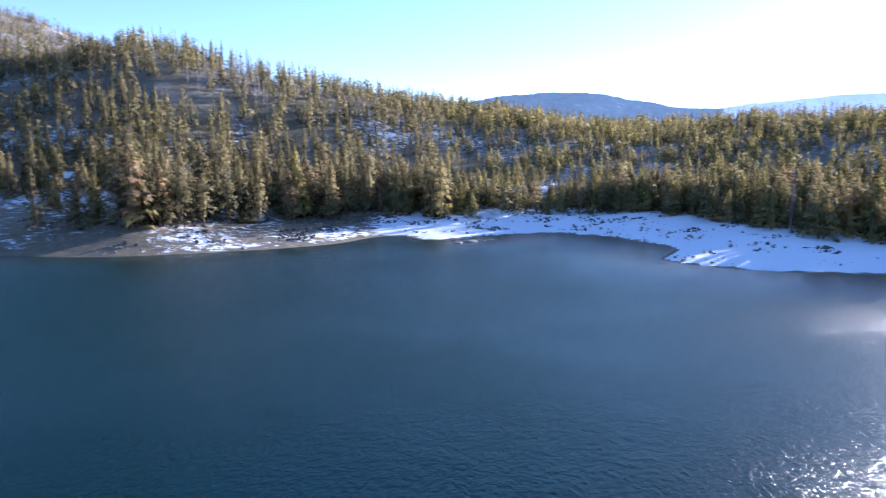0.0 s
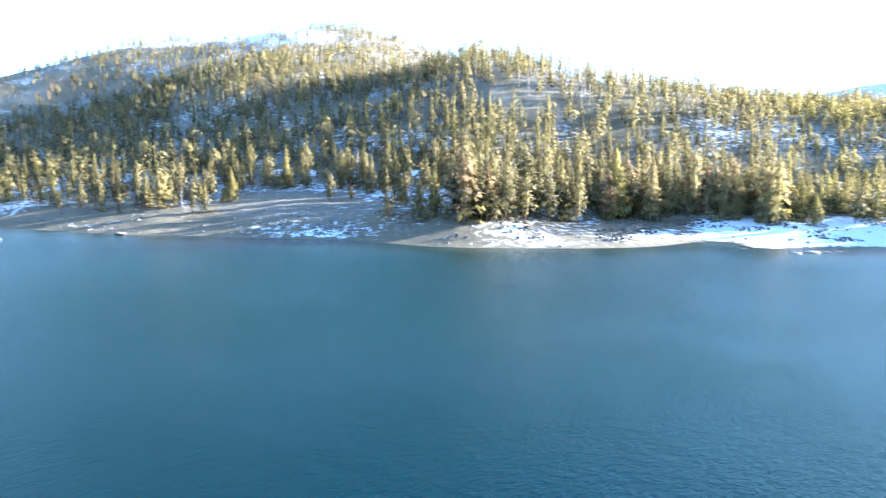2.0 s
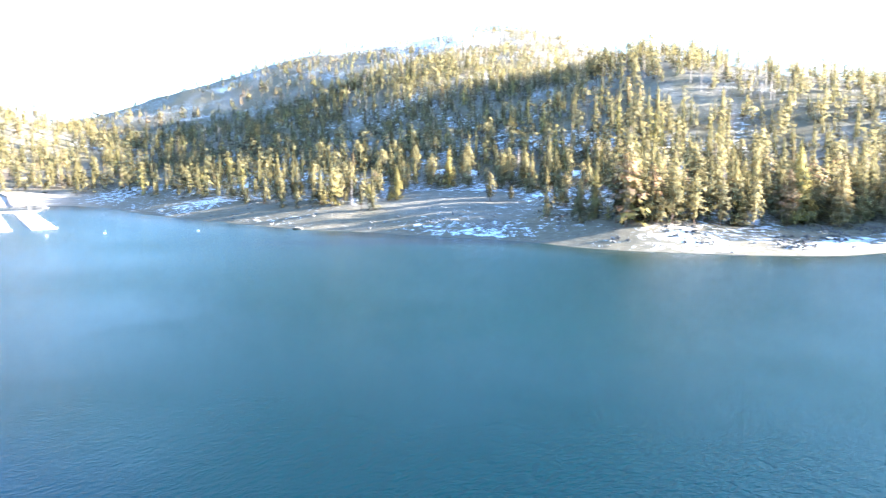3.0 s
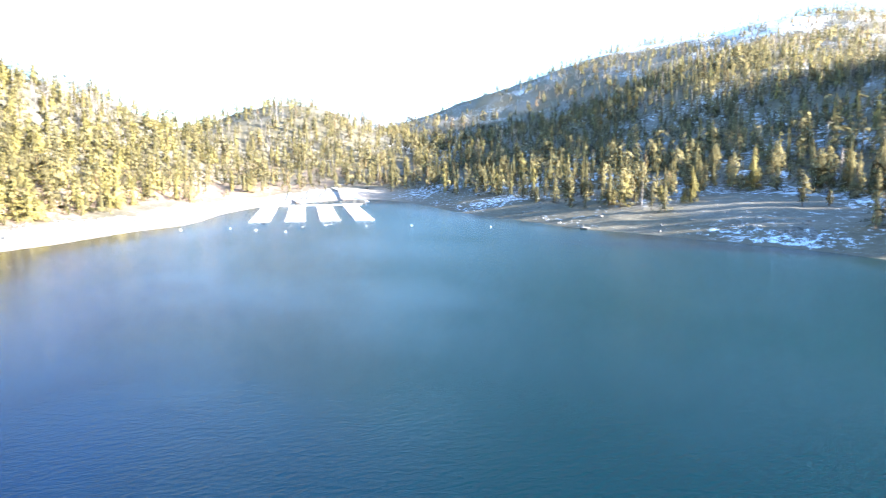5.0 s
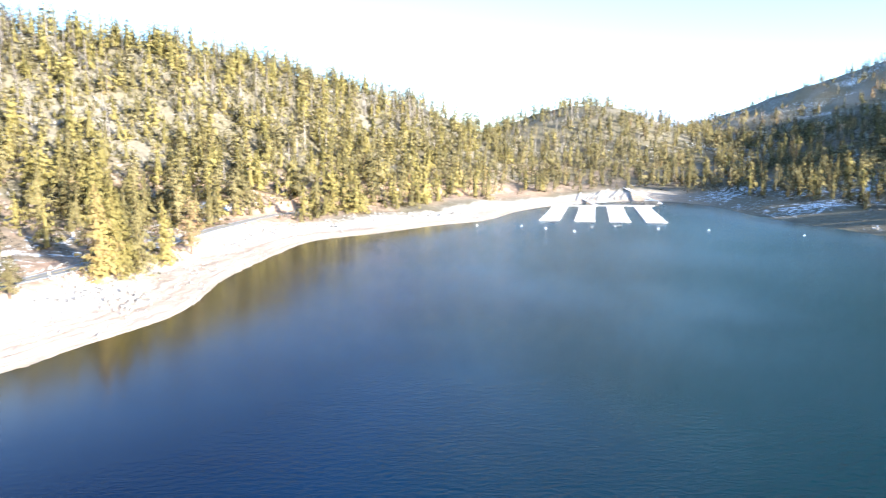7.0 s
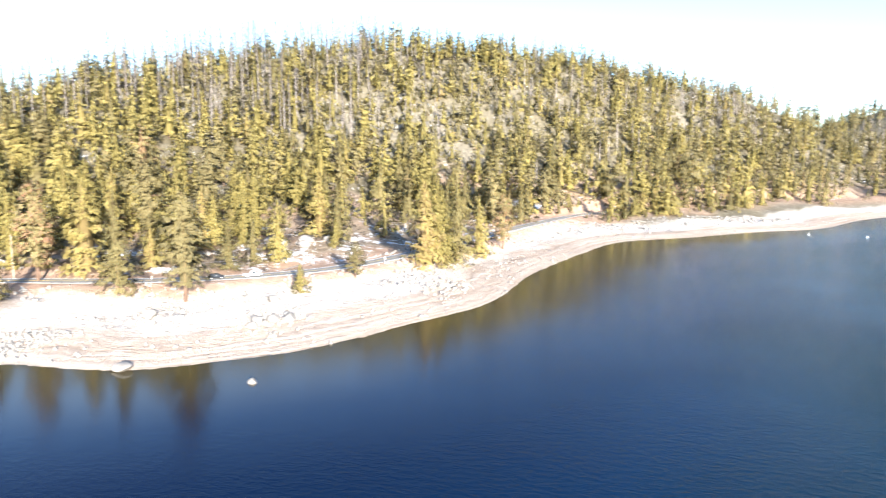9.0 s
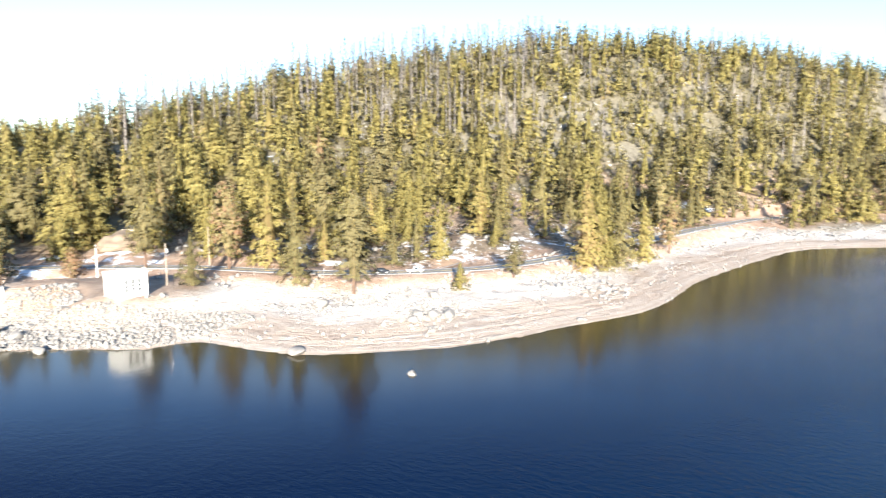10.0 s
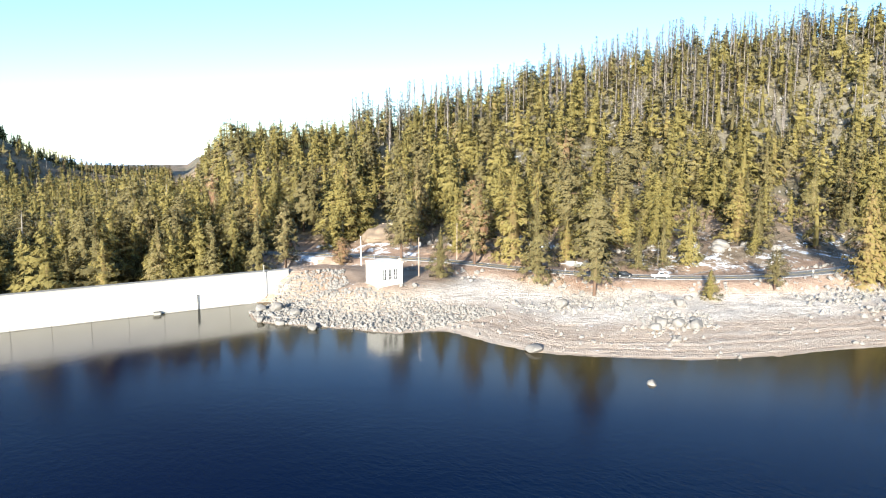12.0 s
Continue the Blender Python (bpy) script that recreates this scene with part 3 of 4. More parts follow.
def trunk_mesh(kind, seed):
    r = random.Random(seed)
    bm = blank()
    lean = (r.uniform(-0.008, 0.008), r.uniform(-0.008, 0.008))
    rod(bm, (0, 0, -0.03), (lean[0], lean[1], 0.45), 0.016, 0.010, 7)
    rod(bm, (lean[0], lean[1], 0.45), (0, 0, 0.985), 0.010, 0.0015, 6)
    for i in range(9 if kind not in ("bare", "dead") else 18):
        h, a = r.uniform(0.12, 0.85), r.uniform(0, 6.28)
        w = KINDS[kind][0](h) * 0.85
        rod(bm, (0, 0, h), (math.cos(a) * w, math.sin(a) * w, h + (0.12 if kind in ("bare", "dead") else 0.01)), 0.004 * (1.1 - h), 0.001, 4)
    return finish("trunk", bm, SNAG if kind in ("bare", "dead") else BARK, True)


def snag_mesh(seed):
    r = random.Random(seed)
    bm = blank()
    rod(bm, (0, 0, -0.03), (0.005, 0, 0.5), 0.013, 0.009, 7)
    rod(bm, (0.005, 0, 0.5), (0.0, 0.006, r.uniform(0.9, 1)), 0.009, 0.002, 6)
    for i in range(26):
        h, a = r.uniform(0.3, 0.95), r.uniform(0, 6.28)
        w = 0.09 * (1.1 - h) * r.uniform(0.5, 1.3)
        rod(bm, (0, 0, h), (math.cos(a) * w, math.sin(a) * w, h + r.uniform(-0.02, 0.03)), 0.0035, 0.001, 4)
    return finish("dead_trunk", bm, SNAG, True)


LABELS = {
    "fir": ("fir_tree", "tall dark green fir with drooping tiers, on the slope", "fir tree"),
    "cedar": ("cedar_tree", "dense yellow-green cedar with a pointed crown", "cedar tree"),
    "pine": ("pine_tree", "tall pine with bare lower trunk and open crown", "pine tree"),
    "bare": ("bare_tree", "leafless grey-brown deciduous tree among the conifers", "bare tree"),
    "snag": ("dead_tree", "standing dead tree with grey bare limbs", "dead tree"),
}
PROTOS = {}


def near_tree(kind, x, y, tall, turn, variant, wide=1.0, z=None):
    """A tree of its own with trunk and crown; alike trees share their meshes."""
    name, label, category = LABELS[kind]
    key = (kind, variant)
    if key not in PROTOS:
        if kind == "snag":
            PROTOS[key] = (snag_mesh(variant), None)
        else:
            v, f, o = crown_arrays(kind, 0, 50 + variant)
            me = mesh_of("crown", v.tolist(), f.tolist(), KINDS[kind][7])
            me.attributes.new("tone", "FLOAT", "POINT").data.foreach_set("value", np.full(len(v), 0.1 + 0.1 * variant, np.float32))
            me.attributes.new("bulge", "FLOAT_VECTOR", "POINT").data.foreach_set("vector", o.astype(np.float32).ravel())
            PROTOS[key] = (trunk_mesh(kind, variant), me)
    trunk, crown = PROTOS[key]
    z = height(x, y) if z is None else z
    m = pose(x, y, z - 0.1, 0, 0, turn) @ Matrix.Diagonal((tall * wide, tall * wide, tall, 1))
    t = thing(name, label, category, m, "trees of the lake shore")
    part("trunk", trunk, None, t)
    if crown:
        part("crown", crown, None, t)
    return t


def forest(name, label, level, spots):
    """Woods that nobody could count: spots are rows of kind, x, y, z, height, width, turn, tone."""
    for kind in KINDS:
        rows = [s for s in spots if s[0] == kind]
        if not rows:
            continue
        protos = [crown_arrays(kind, level, 100 + i) for i in range(6)]
        stem = np.array([(math.cos(a) * q, math.sin(a) * q, h) for q, h in (((0.02, -0.03), (0.008, 0.93)) if kind == "dead" else ((0.014, -0.03), (0.005, 0.8))) for a in (0, 2.1, 4.2)])
        stem_f = np.array([(0, 1, 4), (0, 4, 3), (1, 2, 5), (1, 5, 4), (2, 0, 3), (2, 3, 5)])
        V, F, T, M, B, base = [], [], [], [], [], 0
        for i, (_, x, y, z, tall, wide, turn, tone) in enumerate(rows):
            v, f, o = protos[i % 6]
            c, s = math.cos(turn), math.sin(turn)
            if level in (0, 1, 4) or kind == "dead":
                f = np.vstack([f, stem_f + len(v)])
                mats = np.zeros(len(f), np.int32)
                mats[-6:] = 1
                v, o = np.vstack([v, stem]), np.vstack([o, bulges(stem)])
            else:
                mats = np.zeros(len(f), np.int32)
            B.append(np.stack([o[:, 0] * c - o[:, 1] * s, o[:, 0] * s + o[:, 1] * c, o[:, 2]], 1))
            w = np.empty_like(v)
            w[:, 0] = (v[:, 0] * c - v[:, 1] * s) * tall * wide + x
            w[:, 1] = (v[:, 0] * s + v[:, 1] * c) * tall * wide + y
            w[:, 2] = v[:, 2] * tall + z - 0.2
            V.append(w), F.append(f + base), T.append(np.full(len(v), tone)), M.append(mats)
            base += len(v)
        V, F, T, M = np.vstack(V), np.vstack(F), np.concatenate(T), np.concatenate(M)
        me = bpy.data.meshes.new(name)
        me.vertices.add(len(V)), me.loops.add(F.size), me.polygons.add(len(F))
        me.vertices.foreach_set("co", V.astype(np.float32).ravel())
        me.loops.foreach_set("vertex_index", F.astype(np.int32).ravel())
        me.polygons.foreach_set("loop_start", np.arange(0, F.size, 3, dtype=np.int32))
        me.materials.append(KINDS[kind][7])
        me.materials.append(SNAG if kind in ("bare", "dead") else BARK)
        me.polygons.foreach_set("material_index", M)
        me.update(calc_edges=True)
        me.attributes.new("tone", "FLOAT", "POINT").data.foreach_set("value", T.astype(np.float32))
        me.attributes.new("bulge", "FLOAT_VECTOR", "POINT").data.foreach_set("vector", np.vstack(B).astype(np.float32).ravel())
        tagged(new(name, me), label.replace("trees", {"fir": "dark green firs", "cedar": "yellow-green cedars", "pine": "open-crowned pines", "bare": "leafless trees", "dead": "grey dead trees"}[kind]), "forest", kind="stuff")


def scatter(r0, r1, b0, b1, gap, rng):
    """Plan spots at a mean spacing over a sector of the land."""
    n = int(0.5 * math.radians(b1 - b0) * (r1 * r1 - r0 * r0) / gap ** 2)
    r = np.sqrt(rng.random(n) * (r1 * r1 - r0 * r0) + r0 * r0)
    b = np.radians(b0 + rng.random(n) * (b1 - b0))
    return -np.sin(b) * r, np.cos(b) * r


def wooded(x, y, d, rng):
    """Which spots carry a tree: above the beach, off road, pad, dam and clearings, thinner on rocky ground."""
    bearing = np.degrees(np.arctan2(-x, y))
    bearing = np.where(bearing < -90, bearing + 360, bearing)
    line = 60 + (fbm(x, y, 40, 41) - 0.5) * 26 - 24 * far_bank(x, y) + 6 * smooth(75, 95, bearing) - 18 * smooth(93, 97, bearing) * smooth(108, 104, bearing)
    below = smooth(-80, -50, x - 0.24 * (y + 200)) * smooth(-200, -204, y)
    line = line * (1 - below) + 2 * below
    ok = (d > line) & (near_line(x, y, ROAD) > 8.5)
    ok &= np.hypot(x + 97, y + 186) > 24
    ok &= ~((x > -90) & (y > -206) & (y < -150))
    ok &= (near_line(x, y, TRACK) > 6) & (near_line(x, y, BOAT_RAMP) > 12)
    ok &= (np.hypot(x + 116, y + 224) > 21) & (np.hypot(x + 134, y + 246) > 14)
    ok &= np.hypot((x + 272) * 0.8, (y - 352) * 1.2) > 52 + 10 * (fbm(x, y, 20, 44) - 0.5)
    ok &= np.hypot((x + 250) * 0.6, y - 640) > 26
    open_ground = smooth(0.48, 0.66, fbm(x, y, 70, 47)) * smooth(250, 420, np.hypot(x, y))
    open_ground = open_ground * (0.15 + 0.85 * smooth(40, 66, bearing)) * (1 - 0.8 * smooth(80, 90, bearing))
    rocky = smooth(90, 120, ground_z(x, y, d)) * smooth(115, 108, bearing) * smooth(88, 95, bearing)
    top = smooth(250, 330, ground_z(x, y, d)) * smooth(0.35, 0.6, fbm(x, y, 160, 51)) * smooth(33, 39, bearing)
    cut = smooth(64, 40, near_line(x, y, ROAD)) * smooth(100, 106, bearing) * smooth(150, 142, bearing)
    up = (ground_z(x, y, d) - 42) / np.hypot(x, y)
    flank = smooth(0.045, 0.06, up) * smooth(53, 57, bearing) * smooth(76, 72, bearing) * smooth(1000, 1200, np.hypot(x, y))
    # scattered trees over snow by the far shore, rocky openings on the knob's shoulder
    thin = smooth(22, 27, bearing) * smooth(70, 62, bearing) * smooth(165, 95, d) * (0.35 + 0.9 * smooth(0.4, 0.62, fbm(x, y, 34, 53)))
    shoulder = smooth(3, 7, bearing) * smooth(24, 19, bearing) * smooth(560, 640, np.hypot(x, y)) * smooth(930, 860, np.hypot(x, y)) * smooth(0.4, 0.52, fbm(x, y, 80, 55))
    cut = np.maximum(cut, np.maximum(thin * 0.9, shoulder * 0.7))
    return ok & (rng.random(len(x)) > np.maximum(np.maximum(open_ground * 0.38, rocky * 0.2), np.maximum(top * 0.85, np.maximum(flank * 0.85, cut * 0.3))))


def plant(r0, r1, b0, b1, gap, rng, short=1.0):
    x, y = scatter(r0, r1, b0, b1, gap, rng)
    d = from_shore(x, y)
    keep = wooded(x, y, d, rng)
    x, y, d = x[keep], y[keep], d[keep]
    z = ground_z(x, y, d)
    # ground that falls away behind a crest is left out
    k = 1 + 14 / np.hypot(x, y)
    ahead = ground_z(x * k, y * k) - z
    keep = ahead > -3.2
    x, y, z = x[keep], y[keep], z[keep]
    south = smooth(70, 100, np.degrees(np.arctan2(-x, y)) % 360)
    group, grey = fbm(x, y, 90, 61), fbm(x, y, 75, 63)
    low = smooth(170, 174, np.degrees(np.arctan2(-x, y)) % 360) * smooth(225, 260, np.hypot(x, y)) * smooth(900, 700, np.hypot(x, y))
    tree_line = smooth(152, 158, np.degrees(np.arctan2(-x, y)) % 360) * smooth(171, 168, np.degrees(np.arctan2(-x, y)) % 360)
    rows = []
    for i in range(len(x)):
        u = rng.random()
        cedar = 0.05 + 0.5 * south[i] + (group[i] - 0.5) * (0.25 + 0.7 * south[i])
        kind = "cedar" if u < cedar else "fir" if u < 0.58 + 0.18 * south[i] else "pine" if u < 0.9 else "bare" if u < 0.95 else "dead"
        if grey[i] > 0.58 and z[i] > 45 and rng.random() < 0.5:
            kind = "dead"
        elif kind == "dead" and rng.random() < 0.6:
            kind = "fir"
        tall = short * (6 + 25 * rng.random() ** 0.7) * (0.8 + 0.45 * group[i]) * (1.06 - 0.06 * south[i])
        tall *= 1 - 0.12 * tree_line[i] - 0.3 * low[i]
        if kind == "bare":
            tall *= 0.45
        rows.append((kind, x[i], y[i], z[i], tall, (0.8 + 0.45 * rng.random()) * (1 + 0.34 * south[i]), rng.random() * 6.28, 0.1 + 0.75 * rng.random()))
    return rows


# trees that stand apart along the road, at the dam's end and on the far shore: kind, x, y, height, breadth
ROADSIDE = [("cedar", -163, -113, 8.6, 1.6), ("pine", -184, -107, 12, 1.5), ("pine", -139, -133, 30, 1.15), ("fir", -136, -154, 29, 1.15), ("fir", -184, -146, 17, 1.0),
            ("cedar", -191, -141, 22, 1.1), ("cedar", -219, -99, 31, 1.1), ("pine", -135, -184, 30, 1.1), ("fir", -112, -170, 16, 1.3), ("cedar", -226, -97, 33, 1.1), ("cedar", -233, -98, 28, 1.1),
            ("fir", -240, -95, 31, 1.1), ("cedar", -262, -94, 26, 1.1), ("pine", -288, -92, 25, 1.1)]
DAM_END = [("pine", -86, -230, 25, 1.1), ("pine", -101, -216, 11, 1.9), ("pine", -121, -209, 33, 1.0), ("cedar", -139, -275, 15, 1.2), ("fir", -117, -278, 34, 1.0),
           ("fir", -70, -211, 26, 1.1), ("fir", -55, -208, 22, 1.3), ("cedar", -25, -207, 20, 1.2), ("fir", -14, -208, 12, 1.2),
           ("fir", -40, -210, 24, 1.1), ("cedar", -4, -207, 11, 1.2), ("fir", 4, -211, 23, 1.1), ("cedar", 14, -208, 18, 1.2)]
FAR_SHORE = [("fir", -148, 362, 38, 1.0), ("fir", -109, 379, 22, 1.1), ("cedar", -88, 408, 45, 0.9), ("fir", -69, 420, 41, 1.0), ("pine", -91, 401, 31, 1.0), ("cedar", -327, 345, 24, 1.0),
             ("cedar", -331, 342, 11, 1.1), ("pine", -262, 365, 19, 1.1), ("pine", -372, 415, 29, 1.0), ("fir", -429, 322, 34, 1.0), ("cedar", -569, 383, 20, 1.0),
             ("fir", -193, 361, 8, 1.3), ("cedar", -437, 408, 19, 1.0), ("pine", -250, 372, 10, 1.2), ("cedar", -345, 336, 13, 1.1)]
for i, (kind, x, y, tall, wide) in enumerate(ROADSIDE + DAM_END + FAR_SHORE):
    near_tree(kind, x, y, tall, i * 67, i % 8, wide)

near = plant(160, 300, 94, 186, 14.6, rng)
near.sort(key=lambda s: math.hypot(s[1], s[2]))
own, rest = near[:260], near[260:]
for i, (kind, x, y, z, tall, wide, turn, tone) in enumerate(own):
    near_tree("snag" if kind == "dead" else kind, x, y, tall, math.degrees(turn), i % 8, wide, z)
forest("forest_middle", "dense trees on the slopes round the lake", 1,
       rest + plant(300, 480, 84, 167, 12.8, rng, 0.98) + plant(330, 560, -40, 84, 10.6, rng, 0.9))
forest("forest_below_dam", "tall trees standing close behind the dam", 4, plant(204, 300, 163, 189, 9, rng))
forest("forest_far", "distant trees covering the hillsides", 2,
       plant(480, 1000, 84, 167, 12.6, rng, 0.95) + plant(480, 950, 82, 110, 18, rng, 0.95) + plant(300, 900, 166, 188, 12, rng, 1.0) + plant(560, 1150, -40, 84, 11.4, rng, 0.92))
# two in five are leafless grey, which also stands in for haze
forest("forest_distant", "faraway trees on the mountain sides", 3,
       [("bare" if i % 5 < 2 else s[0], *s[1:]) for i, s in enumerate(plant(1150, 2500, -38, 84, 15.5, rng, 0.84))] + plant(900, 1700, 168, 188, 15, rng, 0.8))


def edge(r0, r1, b0, b1, gap, deep, tall=1.15):
    """A closer stand of tall trees along the edge of the woods, thickened to shade the shore."""
    rows = plant(r0, r1, b0, b1, gap, rng, tall)
    d = from_shore(np.array([s[1] for s in rows]), np.array([s[2] for s in rows]))
    return [s for s, k in zip(rows, d) if k < deep and s[0] != "bare"]


# beyond bearing -33 the trees are unseen, added to shade the snow
forest("forest_edge", "tall trees along the snowy shore", 1, edge(330, 520, -12, 4, 10, 110) + edge(300, 520, -50, -12, 7.8, 130, 1.3) + edge(330, 640, 4, 25, 11, 115, 1.2))
low = [(k if k != "dead" else "fir", x, y, z, 2.5 + tall * 0.14, 1.5, turn, tone) for k, x, y, z, tall, wide, turn, tone in plant(300, 900, 86, 165, 10, rng)]
forest("young_growth", "young low trees between the tall ones", 3, low)
burnt = [("dead", x, y, z, 22 + tall * 0.6, 0.7, turn, tone) for _, x, y, z, tall, wide, turn, tone in plant(440, 720, 118, 154, 18, rng) if z > 48]
burnt += [("dead", x, y, z, 14 + tall * 0.5, 0.7, turn, tone) for _, x, y, z, tall, wide, turn, tone in plant(600, 900, 88, 122, 26, rng) if z > 70]
forest("burnt_wood", "tall standing trees along the crest", 1, burnt)
brush = [("bare", x, y, z, 1.5 + tall * 0.09, 2.0 + wide, turn, tone) for _, x, y, z, tall, wide, turn, tone in
         plant(185, 420, 88, 168, 9, rng) + plant(340, 560, -30, 80, 11, rng)]
x, y = scatter(190, 330, 100, 150, 3.4, rng)
d = from_shore(x, y)
keep = (near_line(x, y, ROAD) > 6) & (near_line(x, y, ROAD) < 55) & (d > 52) & (fbm(x, y, 9, 48) > 0.44)
brush += [("bare", a, b2, c, 0.9 + 1.6 * k, 2.2, 6.28 * k, k) for a, b2, c, k in zip(x[keep], y[keep], ground_z(x[keep], y[keep]), rng.random(int(keep.sum())))]
forest("brush", "low brush of trees under the conifers", 2, brush)
upland = [("fir", x, y, z, 2.2 + tall * 0.14, 0.9 + wide, turn, tone * 0.5) for _, x, y, z, tall, wide, turn, tone in plant(420, 950, 86, 150, 11, rng)]
upland += [("bare", x, y, z, 2.2 + tall * 0.1, 2.4 + wide, turn, tone) for _, x, y, z, tall, wide, turn, tone in plant(560, 1100, 2, 66, 13, rng)]
forest("upland_brush", "low brush of trees on the hillside", 3, upland)


# ------------------------------------------------------------------ far ridges and the hazy plain
def far_ridge(label, b0, b1, away, rise, peaks, color, glow):
    # distance haze is put into the colour and a faint glow
    m, n, l, p = material("haze_in_colour", 0.95, 0, 0.05)
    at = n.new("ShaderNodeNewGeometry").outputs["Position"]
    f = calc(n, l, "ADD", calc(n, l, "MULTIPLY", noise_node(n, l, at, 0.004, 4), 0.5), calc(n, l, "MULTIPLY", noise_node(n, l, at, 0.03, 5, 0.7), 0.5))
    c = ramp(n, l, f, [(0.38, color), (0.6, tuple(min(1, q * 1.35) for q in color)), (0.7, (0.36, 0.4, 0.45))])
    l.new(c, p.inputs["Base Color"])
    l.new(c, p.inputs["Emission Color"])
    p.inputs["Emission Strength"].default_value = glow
    bs = np.arange(b0, b1, 0.15)
    v, f, rows = [], [], 6
    for bb in bs:
        h = sum(a * math.exp(-0.5 * ((bb - c0) / w) ** 2) for c0, a, w in peaks) + rise
        h += 14 * (float(fbm(np.array([bb * 1.0]), np.array([away * 0.01]), 1.5, 71)[0]) - 0.5) + 9 * (float(fbm(np.array([bb]), np.array([3.3]), 0.35, 73)[0]) - 0.5)
        for k in range(rows):
            u = k / (rows - 1)
            r = away - 500 * (1 - u)
            v.append((-math.sin(radians(bb)) * r, math.cos(radians(bb)) * r, -20 + (h + 20) * u ** 0.7))
    for i in range(len(bs) - 1):
        for k in range(rows - 1):
            a = i * rows + k
            f.append((a, a + 1, a + rows + 1, a + rows))
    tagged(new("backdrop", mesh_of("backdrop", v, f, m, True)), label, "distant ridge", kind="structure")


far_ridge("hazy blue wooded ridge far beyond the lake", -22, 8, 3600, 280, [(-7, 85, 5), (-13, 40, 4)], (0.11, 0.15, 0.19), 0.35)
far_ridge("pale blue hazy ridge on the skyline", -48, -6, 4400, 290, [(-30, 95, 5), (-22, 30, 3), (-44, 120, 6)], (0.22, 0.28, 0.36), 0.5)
far_ridge("pale snowy ridge at the valley's end, haze in its colour", 58, 80, 4300, 270, [(69.5, 85, 2.6)], (0.2, 0.26, 0.34), 0.4)
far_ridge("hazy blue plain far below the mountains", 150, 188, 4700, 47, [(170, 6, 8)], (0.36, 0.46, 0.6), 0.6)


# ------------------------------------------------------------------ valve house at the dam's end
def build_house():
    x0, x1, y0, y1, z0, z1 = -97.3, -89.5, -175.1, -167.5, 6.45, 12.8
    h = thing("valve_house", "small flat-roofed white valve house with three tall windows", "building")
    bm = blank()
    box(bm, x0, x1, y0, y1, z0, z1, 0.06)
    wall = part("wall", bm, PAINT_WHITE, h)
    bm = blank()
    box(bm, x0 - 0.25, x1 + 0.25, y0 - 0.25, y1 + 0.25, z1 + 0.004, z1 + 0.3, 0.05)
    part("roof_slab", bm, PAINT_WHITE, h, "white flat roof slab with a small overhang")
    bm = blank()
    box(bm, x0 - 0.4, x1 + 0.4, y0 - 0.4, y1 + 0.4, z0 - 1.2, z0 + 0.25, 0.05)
    part("plinth", bm, CONCRETE_GREY, h, "grey concrete plinth")
    for i in range(3):
        cx = -94.9 + i * 1.75
        bm = blank()
        box(bm, cx - 0.55, cx + 0.55, y1 + 0.004, y1 + 0.06, 8.2, 11.3)
        w = part("window", bm, DARK_GLASS, h, "tall dark window with small panes")
        bm = blank()
        for a, b2, c, d in ((-0.62, -0.52, 8.1, 11.4), (0.52, 0.62, 8.1, 11.4), (-0.03, 0.03, 8.1, 11.4), (-0.62, 0.62, 8.1, 8.2), (-0.62, 0.62, 11.3, 11.4), (-0.62, 0.62, 9.2, 9.28), (-0.62, 0.62, 10.2, 10.28)):
            box(bm, cx + a, cx + b2, y1 + 0.03, y1 + 0.12, c, d)
        part("window_frame", bm, PAINT_WHITE, w)
        bm = blank()
        box(bm, cx - 0.7, cx + 0.7, y1 + 0.01, y1 + 0.2, 7.95, 8.1, 0.02)
        part("window_sill", bm, CONCRETE_WHITE, w)
    bm = blank()
    box(bm, x0 - 0.5, x0 + 0.1, y0 + 5.4, y0 + 6.1, z0, z1 + 1.1, 0.05)
    part("vent_stack", bm, TRIM_TAN, h, "tan vent stack on the wall")
    bm = blank()
    box(bm, x0 - 0.06, x0 - 0.004, y0 + 2.6, y0 + 4.0, z0 + 0.25, z0 + 2.5, 0.02)
    part("door", bm, TRIM_TAN, h, "plain tan metal door")
    bm = blank()
    rod(bm, (x1 - 2, y0 + 1.5, z1 + 0.3), (x1 - 2, y0 + 1.5, z1 + 2.4), 0.07, 0.05)
    part("mast", bm, CHROME, h)


build_house()


# ------------------------------------------------------------------ rocks
def rock_mesh(seed, fine=False, flat=0.7):
    r = random.Random(seed)
    bm = blank()
    bmesh.ops.create_icosphere(bm, subdivisions=3 if fine else 1, radius=0.5)
    cuts = [(Vector((r.uniform(-1, 1), r.uniform(-1, 1), r.uniform(-1, 1))).normalized(), r.uniform(0.24, 0.4)) for _ in range(7)]
    for v in bm.verts:
        for n, k in cuts:
            over = v.co.dot(n) - k
            if over > 0:
                v.co -= n * over * 0.85
        v.co += Vector([r.uniform(-1, 1) for _ in range(3)]) * (0.012 if fine else 0.09)
        v.co.z *= flat
    return finish("rock", bm, GRANITE, fine)


STONES = [rock_mesh(200 + i, False, 0.85) for i in range(8)]
BOULDERS = [rock_mesh(300 + i, True, 0.62) for i in range(6)]


def boulder(x, y, size, turn, i, label="pale rounded granite boulder on the shore", sink=0.22, squash=1.0):
    ob = new("boulder", BOULDERS[i % 6])
    z = max(height(x, y), -0.5)
    ob.matrix_world = pose(x, y, z + size * 0.62 * (0.5 - sink) * squash, 0, 0, turn) @ Matrix.Diagonal((size, size * 0.8, size * squash, 1))
    return tagged(ob, label, "boulder", "boulders of the shore")


